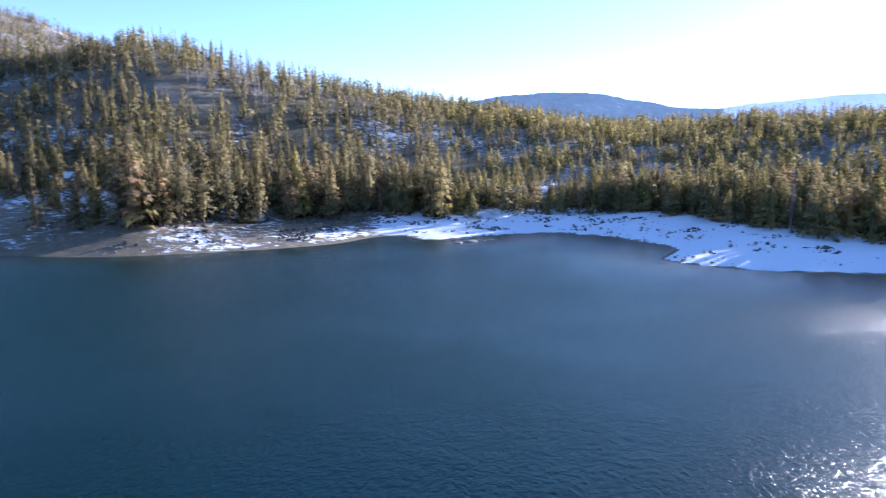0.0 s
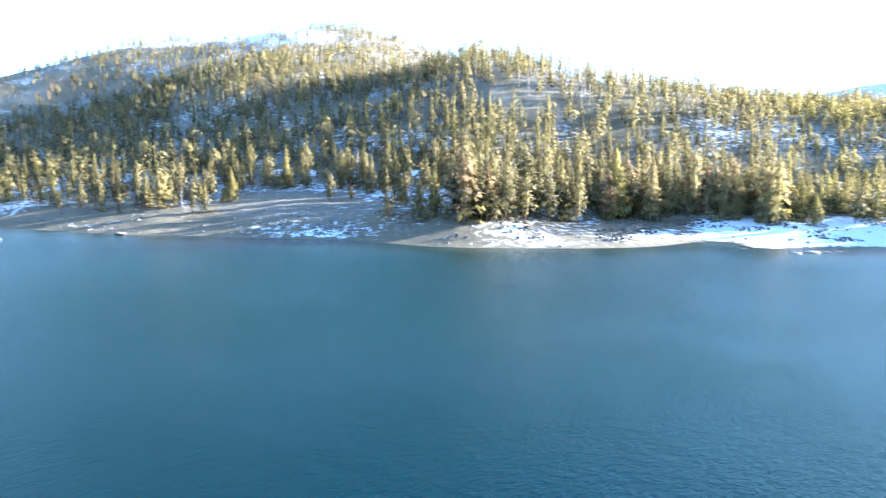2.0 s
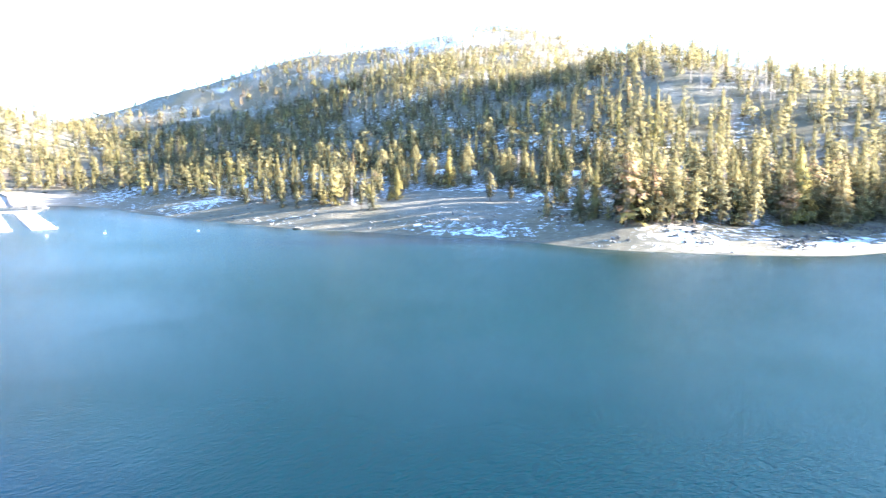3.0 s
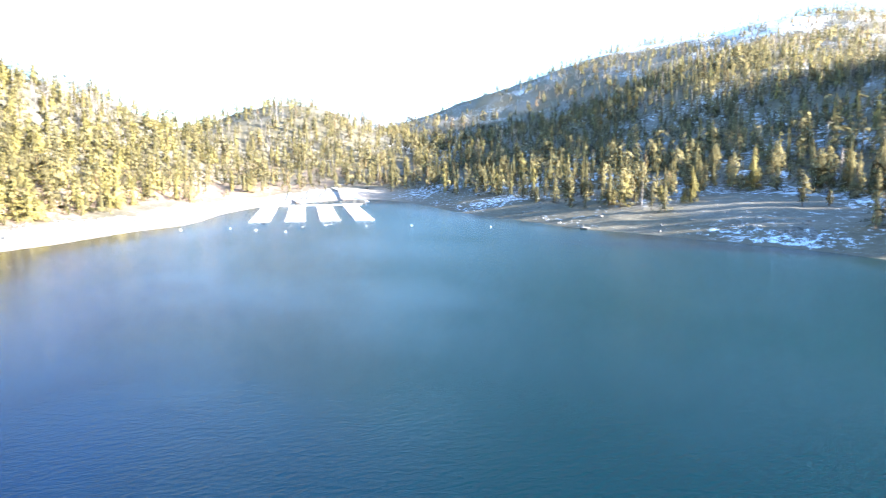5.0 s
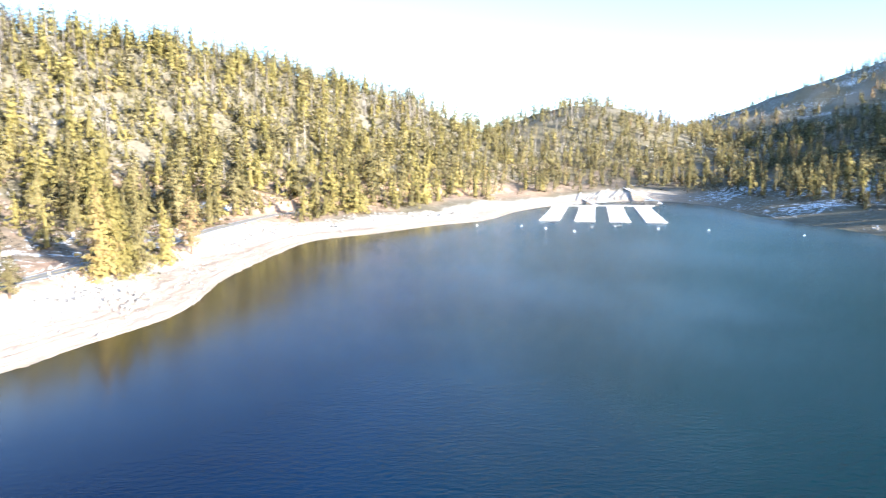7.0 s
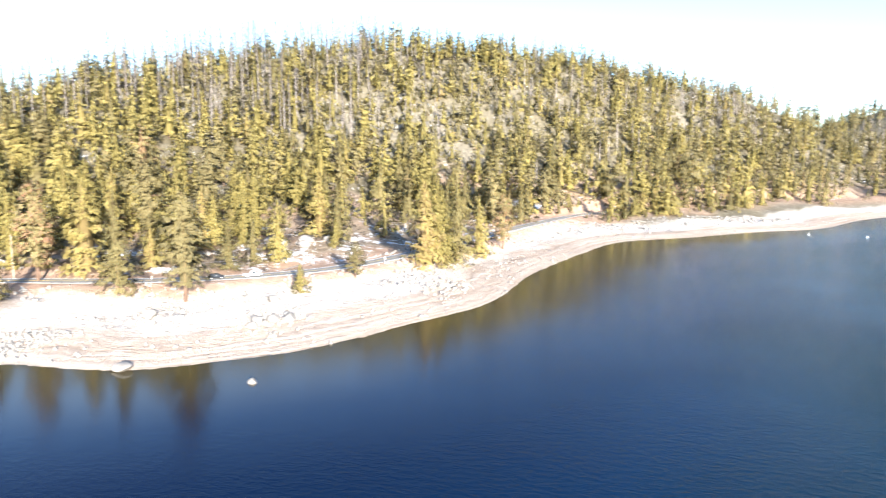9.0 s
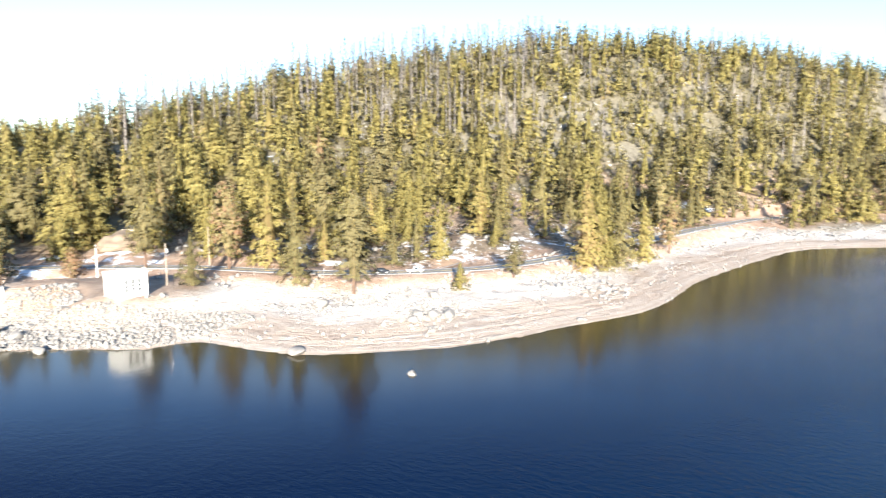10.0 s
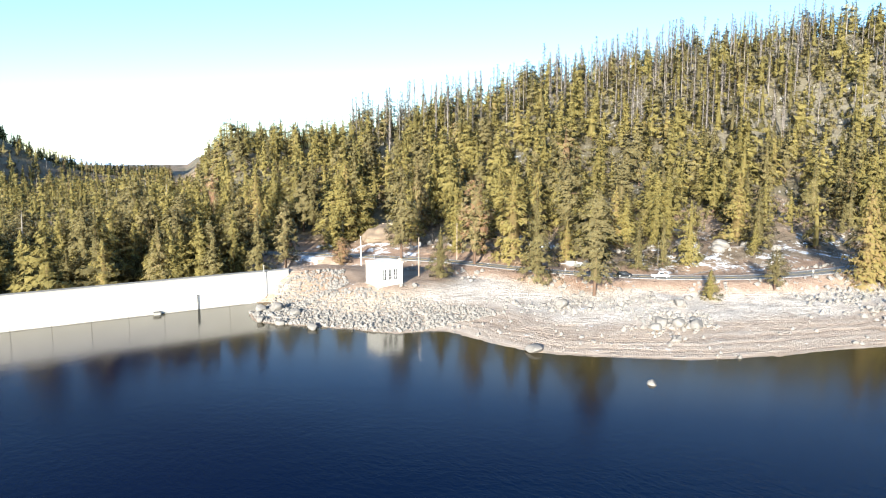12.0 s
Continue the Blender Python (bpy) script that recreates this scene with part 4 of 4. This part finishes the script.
SHORE_BOULDERS = [(-98, -111, 5.6, 10), (-102, -82, 2.8, 40), (-65, -157, 3.6, 80), (-60, -166, 2.8, 120), (-57, -172, 3.2, 20), (-61, -183, 4.2, 60), (-64, -179, 5.0, 15),
                  (-58, -178, 2.2, 0), (-66, -171, 4.0, 33), (-61, -175, 2.6, 75), (-133, -105, 5.0, 5), (-137, -103, 4.2, 70), (-130, -104, 3.6, 130), (-140, -100, 4.8, 25),
                  (-135, -108, 3.0, 95), (-143, -103, 3.4, 44), (-150, -113, 4.2, 12), (-158, -116, 3.0, 64), (-125, -131, 4.6, 21)]
for i, (x, y, size, turn) in enumerate(SHORE_BOULDERS):
    boulder(x, y, size, turn, i, "white granite boulder standing in the water" if i == 1 else "pale rounded granite boulder on the shore", squash=0.55 if i == 0 else 1.0)
for i, (x, y, size) in enumerate([(8, 344, 7), (14, 350, 9), (20, 355, 7), (3, 345, 4), (26, 359, 5), (-14, 352, 4)]):
    boulder(x, y, size, i * 50, i, "low flat sunlit rock at the water's edge", 0.3, 0.4)
for i, (x, y, size) in enumerate([(-205, -150, 8), (-214, -146, 6), (-222, -150, 7), (-198, -142, 4), (-232, -146, 6), (-180, -165, 4), (-240, -140, 5), (-212, -160, 5)]):
    boulder(x, y, size, i * 70, i, "grey granite outcrop on the wooded slope", 0.3)


def build_riprap():
    """A bank of tipped rocks between the valve house and the water."""
    r = np.random.default_rng(11)
    x, y = r.uniform(-112, -56, 11000), r.uniform(-196, -138, 11000)
    d = from_shore(x, y)
    keep = (d > 0.3) & (d < 21 + 5 * (value_noise(x / 7, y / 7) - 0.5)) & ~((x > -99) & (x < -87.5) & (y > -177) & (y < -165.5)) & (y < -139 - 0.1 * (x + 100)) & (y > -194)
    x, y, d = x[keep], y[keep], d[keep]
    z = ground_z(x, y, d)
    size = 0.4 + 1.2 * r.random(len(x)) ** 3
    order = np.argsort(-size)
    bank = thing("riprap_bank", "bank of tipped pale granite rocks below the valve house", "rock bank")
    for i in order[:300]:
        st = part("stone", STONES[i % 8], None, bank)
        st.matrix_world = pose(x[i], y[i], z[i] + size[i] * 0.15, r.uniform(-25, 25), r.uniform(-25, 25), r.uniform(0, 360)) @ Matrix.Diagonal((size[i], size[i] * r.uniform(0.7, 1), size[i], 1))
    return [(x[i], y[i], z[i], size[i]) for i in order[300:]]


def loose_rocks(name, label, rows, seed, mat=GRANITE):
    r = np.random.default_rng(seed)
    protos = []
    for me in STONES:
        v = np.array([tuple(q.co) for q in me.vertices])
        protos.append((v, np.array([tuple(p.vertices) for p in me.polygons])))
    V, F, base = [], [], 0
    for i, (x, y, z, s) in enumerate(rows):
        v, f = protos[i % 8]
        t = r.uniform(0, 6.28)
        c, q = math.cos(t), math.sin(t)
        w = np.stack([(v[:, 0] * c - v[:, 1] * q) * s + x, (v[:, 0] * q + v[:, 1] * c) * s * 0.85 + y, v[:, 2] * s + z + s * 0.12], 1)
        V.append(w), F.append(f + base)
        base += len(v)
    ob = new(name, mesh_of(name, np.vstack(V).tolist(), np.vstack(F).tolist(), mat))
    return tagged(ob, label, "rocks", kind="stuff")


def strewn(n, r0, r1, b0, b1, d0, d1, small, large, seed, bunch=0.5):
    r = np.random.default_rng(seed)
    x, y = scatter(r0, r1, b0, b1, math.sqrt(0.5 * math.radians(b1 - b0) * (r1 * r1 - r0 * r0) / n), r)
    d = from_shore(x, y)
    keep = (d > d0) & (d < d1) & (fbm(x, y, 16, seed) > bunch) & (near_line(x, y, ROAD) > 5)
    x, y, d = x[keep], y[keep], d[keep]
    z = np.maximum(ground_z(x, y, d), -0.2)
    s = small + (large - small) * r.random(len(x)) ** 3
    return list(zip(x, y, z, s))


rest = build_riprap()
loose_rocks("rubble", "small pale granite rubble between the larger rocks", rest, 1)
loose_rocks("shore_rocks", "pale granite rocks strewn along the dry lake bed", strewn(60000, 140, 520, 84, 150, 26, 54, 0.4, 2.4, 81, 0.44) + strewn(16000, 140, 520, 84, 150, 0, 26, 0.3, 1.6, 82, 0.54), 2)
loose_rocks("far_shore_rocks", "grey rocks and stones along the snowy shore", strewn(9000, 280, 620, -36, 72, 0.5, 46, 0.6, 3.0, 83, 0.52), 3)
def heap(x, y, spread, n, small, large, seed):
    r = np.random.default_rng(seed)
    px, py = x + r.normal(size=n) * spread, y + r.normal(size=n) * spread * 0.6
    return list(zip(px, py, ground_z(px, py), small + (large - small) * r.random(n) ** 2))


loose_rocks("talus", "heap of large grey broken blocks on the far shore", heap(-222, 314, 9, 110, 0.9, 3.2, 5) + heap(-262, 306, 8, 50, 0.7, 2.2, 6), 6)
loose_rocks("beach_rock_pile", "pile of pale granite rocks on the sandy shore", heap(-136, -104, 6.5, 160, 0.6, 2.4, 7) + heap(-196, -82, 7, 120, 0.6, 2.6, 8), 7)
loose_rocks("dark_shore_rocks", "dark rocks breaking through the snow on the shore", strewn(26000, 280, 520, -36, 30, 11, 60, 0.6, 2.6, 86, 0.59), 9, DARK_ROCK)


def fallen_log(x, y, long, turn, seed):
    """A bleached trunk lying on the slope, with stubs of its limbs."""
    r = random.Random(seed)
    g = Vector((math.cos(math.radians(turn)), math.sin(math.radians(turn)), 0)) * long * 0.5
    a, b2 = Vector((x, y, 0)) - g, Vector((x, y, 0)) + g
    a.z, b2.z = height(a.x, a.y) + 0.22, height(b2.x, b2.y) + 0.18
    log = thing("fallen_log", "bleached fallen trunk lying on the bare slope", "log", Matrix.Translation(a), "fallen trunks on the slope")
    part("trunk", rod(blank(), (0, 0, 0), b2 - a, 0.3, 0.14, 9), SNAG, log)
    for k in range(4):
        p = (b2 - a) * r.uniform(0.35, 0.95)
        part("limb_stub", rod(blank(), p, p + Vector((r.uniform(-1, 1), r.uniform(-1, 1), r.uniform(0.1, 0.8))) * 1.1, 0.07, 0.03, 6), SNAG, log)


r = random.Random(31)
for i in range(26):
    k = r.randrange(30, 60)
    p, q = ROAD[k], ROAD[k + 1]
    side = Vector((q[1] - p[1], p[0] - q[0])).normalized()
    if from_shore(np.array([p[0] + side.x * 20]), np.array([p[1] + side.y * 20]))[0] < from_shore(np.array([p[0]]), np.array([p[1]]))[0]:
        side = -side
    away = r.uniform(13, 42)
    fallen_log(p[0] + side.x * away, p[1] + side.y * away, r.uniform(6, 15), r.uniform(-35, 60), i)

boulder(-333, 264, 8, 30, 2, "low flat pale rock at the shore's point", 0.3, 0.3)
loose_rocks("slope_rocks", "pale rocks lying on the wooded slope", strewn(9000, 200, 700, 88, 150, 70, 400, 0.8, 3.0, 84, 0.6), 4)


# ------------------------------------------------------------------ poles, cable, markers
def utility_pole(x, y, tall, turn, mat, label, arm=True, drum=False):
    z = height(x, y)
    p = thing("utility_pole", label, "utility pole", pose(x, y, z, 0, 0, turn))
    bm = blank()
    rod(bm, (0, 0, -0.5), (0, 0, tall), 0.2, 0.13, 10)
    part("pole", bm, mat, p)
    if arm:
        bm = blank()
        box(bm, -1.3, 1.3, -0.08, 0.08, tall - 0.9, tall - 0.72, 0.02)
        a = part("crossarm", bm, POLE_WOOD, p)
        for k in (-1.2, -0.6, 0.6, 1.2):
            bm = blank()
            rod(bm, (k, 0, tall - 0.72), (k, 0, tall - 0.5), 0.06, 0.04, 8)
            part("insulator", bm, CONCRETE_GREY, a)
    if drum:
        bm = blank()
        rod(bm, (0, 0.42, tall - 2.6), (0, 0.42, tall - 1.5), 0.3, 0.3, 12)
        part("transformer", bm, CHROME, p, "grey transformer drum")


utility_pole(-108, -176, 12, 60, POLE_WOOD, "wooden utility pole with crossarm and transformer", True, True)
utility_pole(-103, -205, 10, 60, CONCRETE_WHITE, "pale utility pole with a short crossarm", True)
utility_pole(-136, -196, 13, 60, POLE_WOOD, "wooden utility pole beside the road", True)
utility_pole(-120, -255, 9, 0, CONCRETE_WHITE, "pale bare pole among the trees", False)


def cable(a, b, sag):
    pts = [Vector(a).lerp(Vector(b), k / 10) - Vector((0, 0, sag * 4 * (k / 10) * (1 - k / 10))) for k in range(11)]
    bm = blank()
    for p, q in zip(pts, pts[1:]):
        rod(bm, p, q, 0.03, 0.03, 4)
    tagged(new("power_cable", finish("power_cable", bm, RUBBER)), "thin dark power cable slung between poles", "cable")


pole_tops = [(-108, -176, height(-108, -176) + 11.5), (-103, -205, height(-103, -205) + 9.5), (-136, -196, height(-136, -196) + 12.5)]
cable(pole_tops[0], pole_tops[1], 0.6)
cable(pole_tops[0], pole_tops[2], 0.7)


def marker(name, x, y, z0, z1, radius, mat, label):
    p = thing(name, label, "marker post", pose(x, y, z0))
    bm = blank()
    rod(bm, (0, 0, 0), (0, 0, z1 - z0), radius, radius, 8)
    part("post", bm, mat, p)
    bm = blank()
    box(bm, -radius * 1.8, radius * 1.8, -radius * 1.2, radius * 1.2, z1 - z0, z1 - z0 + 0.25, 0.02)
    part("cap", bm, mat, p)


marker("gauge_post", -47, -195.6, -0.5, 4.0, 0.13, FLOAT_DARK, "dark water gauge post on the dam's face")
marker("lamp_post", -66, -194.9, 1.5, 11.0, 0.14, CONCRETE_GREY, "grey post at the dam's end")
ob = thing("outlet_box", "small dark concrete outlet box at the dam's foot", "outlet", pose(-36, -195.2, 0))
part("box_body", box(blank(), -0.9, 0.9, -0.5, 0.6, -0.4, 0.75, 0.12), CONCRETE_GREY, ob)
part("lid", box(blank(), -1.0, 1.0, -0.5, 0.7, 0.754, 0.9, 0.03), FLOAT_DARK, ob)


def road_sign(x, y, turn):
    s = thing("road_sign", "small pale road sign on a thin post", "road sign", pose(x, y, height(x, y), 0, 0, turn))
    part("post", rod(blank(), (0, 0, -0.3), (0, 0, 2.2), 0.05, 0.05, 8), CHROME, s)
    part("panel", box(blank(), -0.4, 0.4, 0.06, 0.1, 1.6, 2.4, 0.015), PAINT_WHITE, s)


road_sign(-204, -107, 60)
road_sign(-144, -150, 60)

# earth mound and sheds behind the valve house
bm = blank()
bmesh.ops.create_icosphere(bm, subdivisions=4, radius=1.0)
for v in bm.verts:
    k = noise.noise(v.co * 2.3) * 0.18
    v.co = Vector((v.co.x * 11, v.co.y * 8, max(v.co.z, -0.1) * 5.6)) * (1 + k)
mound = new("earth_mound", finish("earth_mound", bm, TAN_EARTH, True))
mound.matrix_world = pose(-135, -247, height(-135, -247) - 0.6, 0, 0, 30)
tagged(mound, "tan heap of bare earth among the trees", "earth mound")


def shed(x, y, w, dp, hgt, turn, label):
    s = thing("shed", label, "shed", pose(x, y, height(x, y) - 0.2, 0, 0, turn))
    part("wall", box(blank(), -w / 2, w / 2, -dp / 2, dp / 2, 0, hgt, 0.05), TRIM_TAN, s)
    bm = blank()
    for k in (-1, 1):
        q = [bm.verts.new(c) for c in ((-w / 2 - 0.4, 0, hgt + dp * 0.28), (w / 2 + 0.4, 0, hgt + dp * 0.28), (w / 2 + 0.4, k * (dp / 2 + 0.5), hgt - 0.1), (-w / 2 - 0.4, k * (dp / 2 + 0.5), hgt - 0.1))]
        bm.faces.new(q if k < 0 else q[::-1])
    bmesh.ops.solidify(bm, geom=bm.faces[:], thickness=0.15)
    part("roof", bm, ROOF_METAL, s, "grey metal gable roof")
    part("door", box(blank(), -0.5, 0.5, dp / 2 + 0.004, dp / 2 + 0.06, 0.2, 2.2), FLOAT_DARK, s)


shed(-103, -290, 8, 5, 3, 20, "small shed with a grey roof among trees")
shed(-146, -262, 6, 5, 2.8, 40, "low shed with grey metal roof near the road")


# ------------------------------------------------------------------ vehicles on the road
def vehicle(x, y, turn, paint, label, category, pickup):
    car = thing("pickup_truck" if pickup else "car", label, category, pose(x, y, ROAD_Z + 0.14, 0, 0, turn))
    if pickup:
        side = [(-2.7, 0.5), (-2.7, 1.05), (-0.6, 1.08), (-0.45, 1.8), (0.75, 1.85), (1.35, 1.15), (2.6, 1.0), (2.7, 0.5)]
        glass = [(-0.4, 1.14), (-0.28, 1.7), (0.68, 1.74), (1.18, 1.16)]
    else:
        side = [(-2.25, 0.4), (-2.3, 0.95), (-1.95, 1.5), (0.45, 1.55), (1.15, 1.0), (2.2, 0.85), (2.3, 0.4)]
        glass = [(-1.8, 1.0), (-1.65, 1.42), (0.38, 1.45), (0.95, 1.02)]

    def slab(points, half):
        bm = blank()
        a, b2 = [bm.verts.new((px, -half, pz)) for px, pz in points], [bm.verts.new((px, half, pz)) for px, pz in points]
        bm.faces.new(a), bm.faces.new(b2[::-1])
        for i in range(len(points)):
            j = (i + 1) % len(points)
            bm.faces.new((a[j], a[i], b2[i], b2[j]))
        return bm
    bm = slab(side, 0.92)
    bmesh.ops.recalc_face_normals(bm, faces=bm.faces[:])
    bmesh.ops.bevel(bm, geom=bm.edges[:], offset=0.09, segments=2, affect="EDGES")
    part("body", bm, paint, car, "", True)
    part("side_glass", slab(glass, 0.935), DARK_GLASS, car, "dark side windows")
    if pickup:
        part("bed_liner", box(blank(), -2.5, -0.75, -0.72, 0.72, 1.0, 1.12, 0.03), FLOAT_DARK, car, "dark open load bed")
    part("windscreen", box(blank(), 0.9 if pickup else 0.72, 1.02 if pickup else 0.84, -0.7, 0.7, 1.2, 1.6 if pickup else 1.36, 0.03), DARK_GLASS, car)
    for wx in (-1.65 if pickup else -1.4, 1.7 if pickup else 1.4):
        for wy in (-0.86, 0.86):
            w = part("wheel", rod(blank(), (wx, wy - 0.13, 0.36), (wx, wy + 0.13, 0.36), 0.37, 0.37, 18), RUBBER, car)
            part("rim", rod(blank(), (wx, wy - 0.145, 0.36), (wx, wy + 0.145, 0.36), 0.21, 0.21, 12), CHROME, w)
    for wy in (-0.62, 0.62):
        part("headlight", box(blank(), 2.2 if not pickup else 2.58, 2.32 if not pickup else 2.72, wy - 0.2, wy + 0.2, 0.66, 0.82, 0.03), CHROME, car)
        part("tail_light", box(blank(), -2.72 if pickup else -2.33, -2.62 if pickup else -2.22, wy - 0.12, wy + 0.12, 0.75, 1.0, 0.03), TAIL_RED, car)


TAIL_RED = plain("red_lamp_plastic", (0.4, 0.02, 0.02), 0.3)
vehicle(-157.6, -138.6, 128, CAR_DARK, "dark grey car stopped on the lake road", "car", False)
vehicle(-164.6, -131.2, 136, CAR_WHITE, "white pickup truck standing on the lake road", "pickup truck", True)


# ------------------------------------------------------------------ boat docks in the cove
DOCKS = pose(-466, 88, 0, 0, 0, 164.8)


def dock_strip(i):
    d = thing("floating_dock", "broad bleached-white floating dock in the cove", "dock", DOCKS @ pose(0, -23.6 * i - 6.8, 0), "floating docks of the cove")
    long = 156 + 6 * i
    n = 20
    step = long / n
    deck, fl = box(blank(), 0.08, step - 0.08, -6.7, 6.7, 0.35, 0.62, 0.04), box(blank(), 0.4, step - 0.4, -6.2, 6.2, -0.5, 0.346, 0.1)
    deck, fl = finish("deck_section", deck, DECK_WHITE), finish("float", fl, FLOAT_DARK)
    for k in range(n):
        part("deck_section", deck, None, d).location.x = k * step
        part("float", fl, None, d).location.x = k * step
    for k in range(0, n, 4):
        for s in (-1, 1):
            part("mooring_post", rod(blank(), (k * step + 1, s * 6.95, -2), (k * step + 1, s * 6.95, 1.9), 0.16, 0.14, 8), POLE_WOOD, d)


DECK_WHITE = plain("snow_dusted_deck_boards", (0.78, 0.77, 0.75), 0.8, 0, 0.1, 0.15)
for i in range(4):
    dock_strip(i)


def walkway(name, label, a, b, wide, z0, z1, mat):
    w = thing(name, label, "walkway")
    a, b = Vector((*a, z0)), Vector((*b, z1))
    run = (b - a).length
    turn = math.degrees(math.atan2(b.y - a.y, b.x - a.x))
    tilt = -math.degrees(math.asin((b.z - a.z) / run))
    w.matrix_world = pose(*a, 0, tilt, turn)
    n = max(2, int(run / 9))
    for k in range(n):
        part("deck_section", box(blank(), k * run / n + 0.06, (k + 1) * run / n - 0.06, -wide / 2, wide / 2, -0.3, 0, 0.03), mat, w)
    for s in (-1, 1):
        part("side_rail", box(blank(), 0, run, s * wide / 2 - 0.06, s * wide / 2 + 0.06, 0.004, 0.18), PLANKS, w)


def on_dock(u, v):
    p = DOCKS @ Vector((u, v, 0))
    return (p.x, p.y)


walkway("cross_walkway", "narrow bleached walkway joining the floating docks", on_dock(162, 2), on_dock(176, -90), 4.5, 0.55, 0.55, DECK_WHITE)
walkway("gangway", "long bleached gangway from docks to the shore", on_dock(168, -38), on_dock(232, -26), 5, 0.8, 2.6, PLANKS)
walkway("side_dock", "pale floating dock running to the bank", (-641, 237), (-742, 234), 5, 0.5, height(-742, 234) + 0.7, DECK_WHITE)
for i in range(9):
    ax, ay, bx, by = -668 - 3 * i, 164 + 7 * i, -728 - 4 * i + 9 * (i % 2), 182 + 7 * i + 6 * (i % 3)
    walkway("beached_dock", "bleached dock section stranded on the dry lake bed", (ax, ay), (bx, by), 2.0, height(ax, ay) + 0.4, height(bx, by) + 0.4, DOCK_GREY if i % 4 else PLANKS)
bh = thing("boat_house", "small dark floating boat house by the docks", "boat house", DOCKS @ pose(190, -88, 0))
part("wall", box(blank(), -5, 5, -6, 6, 0.3, 4.2, 0.05), FLOAT_DARK, bh)
part("roof", box(blank(), -5.6, 5.6, -6.6, 6.6, 4.204, 4.6, 0.08), ROOF_METAL, bh, "grey flat roof")
part("float", box(blank(), -6, 6, -7, 7, -0.4, 0.296, 0.05), FLOAT_DARK, bh)


def buoy(x, y, s=1.0):
    b2 = thing("buoy", "white plastic mooring buoy afloat on the lake", "buoy", pose(x, y, 0) @ Matrix.Diagonal((s, s, s, 1)), "mooring buoys")
    bm = blank()
    bmesh.ops.create_uvsphere(bm, u_segments=14, v_segments=8, radius=0.75, matrix=Matrix.Translation((0, 0, 0.25)))
    part("float", bm, BUOY_WHITE, b2, "", True)
    part("mast", rod(blank(), (0, 0, 0.9), (0, 0, 2.1), 0.28, 0.16, 10), BUOY_WHITE, b2)


for x, y in [(-397, 96), (-398, 177), (-368, 218), (-413, 82), (-434, 42), (-423, 128), (-408, 150), (-430, 70)]:
    buoy(x, y, 0.48)


HULL = plain("weathered_grey_hull", (0.2, 0.21, 0.23), 0.5, 0, 0.2)


def skiff(x, y, turn):
    s = thing("skiff", "small dark open skiff moored off the docks", "boat", pose(x, y, 0, 0, 0, turn), "moored skiffs")
    bm = blank()
    rings = []
    for px, w, k in ((-2.6, 0.85, 0.0), (-1.0, 1.0, 0.0), (0.8, 0.9, 0.05), (2.0, 0.5, 0.18), (2.8, 0.06, 0.4)):
        rings.append([bm.verts.new(c) for c in ((px, -w, 0.6 + k), (px, -w * 0.75, -0.15 + k), (px, w * 0.75, -0.15 + k), (px, w, 0.6 + k))])
    for p, q in zip(rings, rings[1:]):
        for i in range(3):
            bm.faces.new((p[i], q[i], q[i + 1], p[i + 1]))
    bm.faces.new(rings[0])
    bmesh.ops.solidify(bm, geom=bm.faces[:], thickness=0.06)
    part("hull", bm, HULL, s)
    for px in (-1.6, 0.2):
        part("thwart", box(blank(), px - 0.2, px + 0.2, -0.85, 0.85, 0.35, 0.42), PLANKS, s)
    part("outboard", box(blank(), -3.0, -2.66, -0.2, 0.2, 0.1, 1.1, 0.06), FLOAT_DARK, s, "dark outboard motor")


for x, y, turn in [(-454, 95, 20), (-419, 112, 150), (-428, 131, 60)]:
    skiff(x, y, turn)
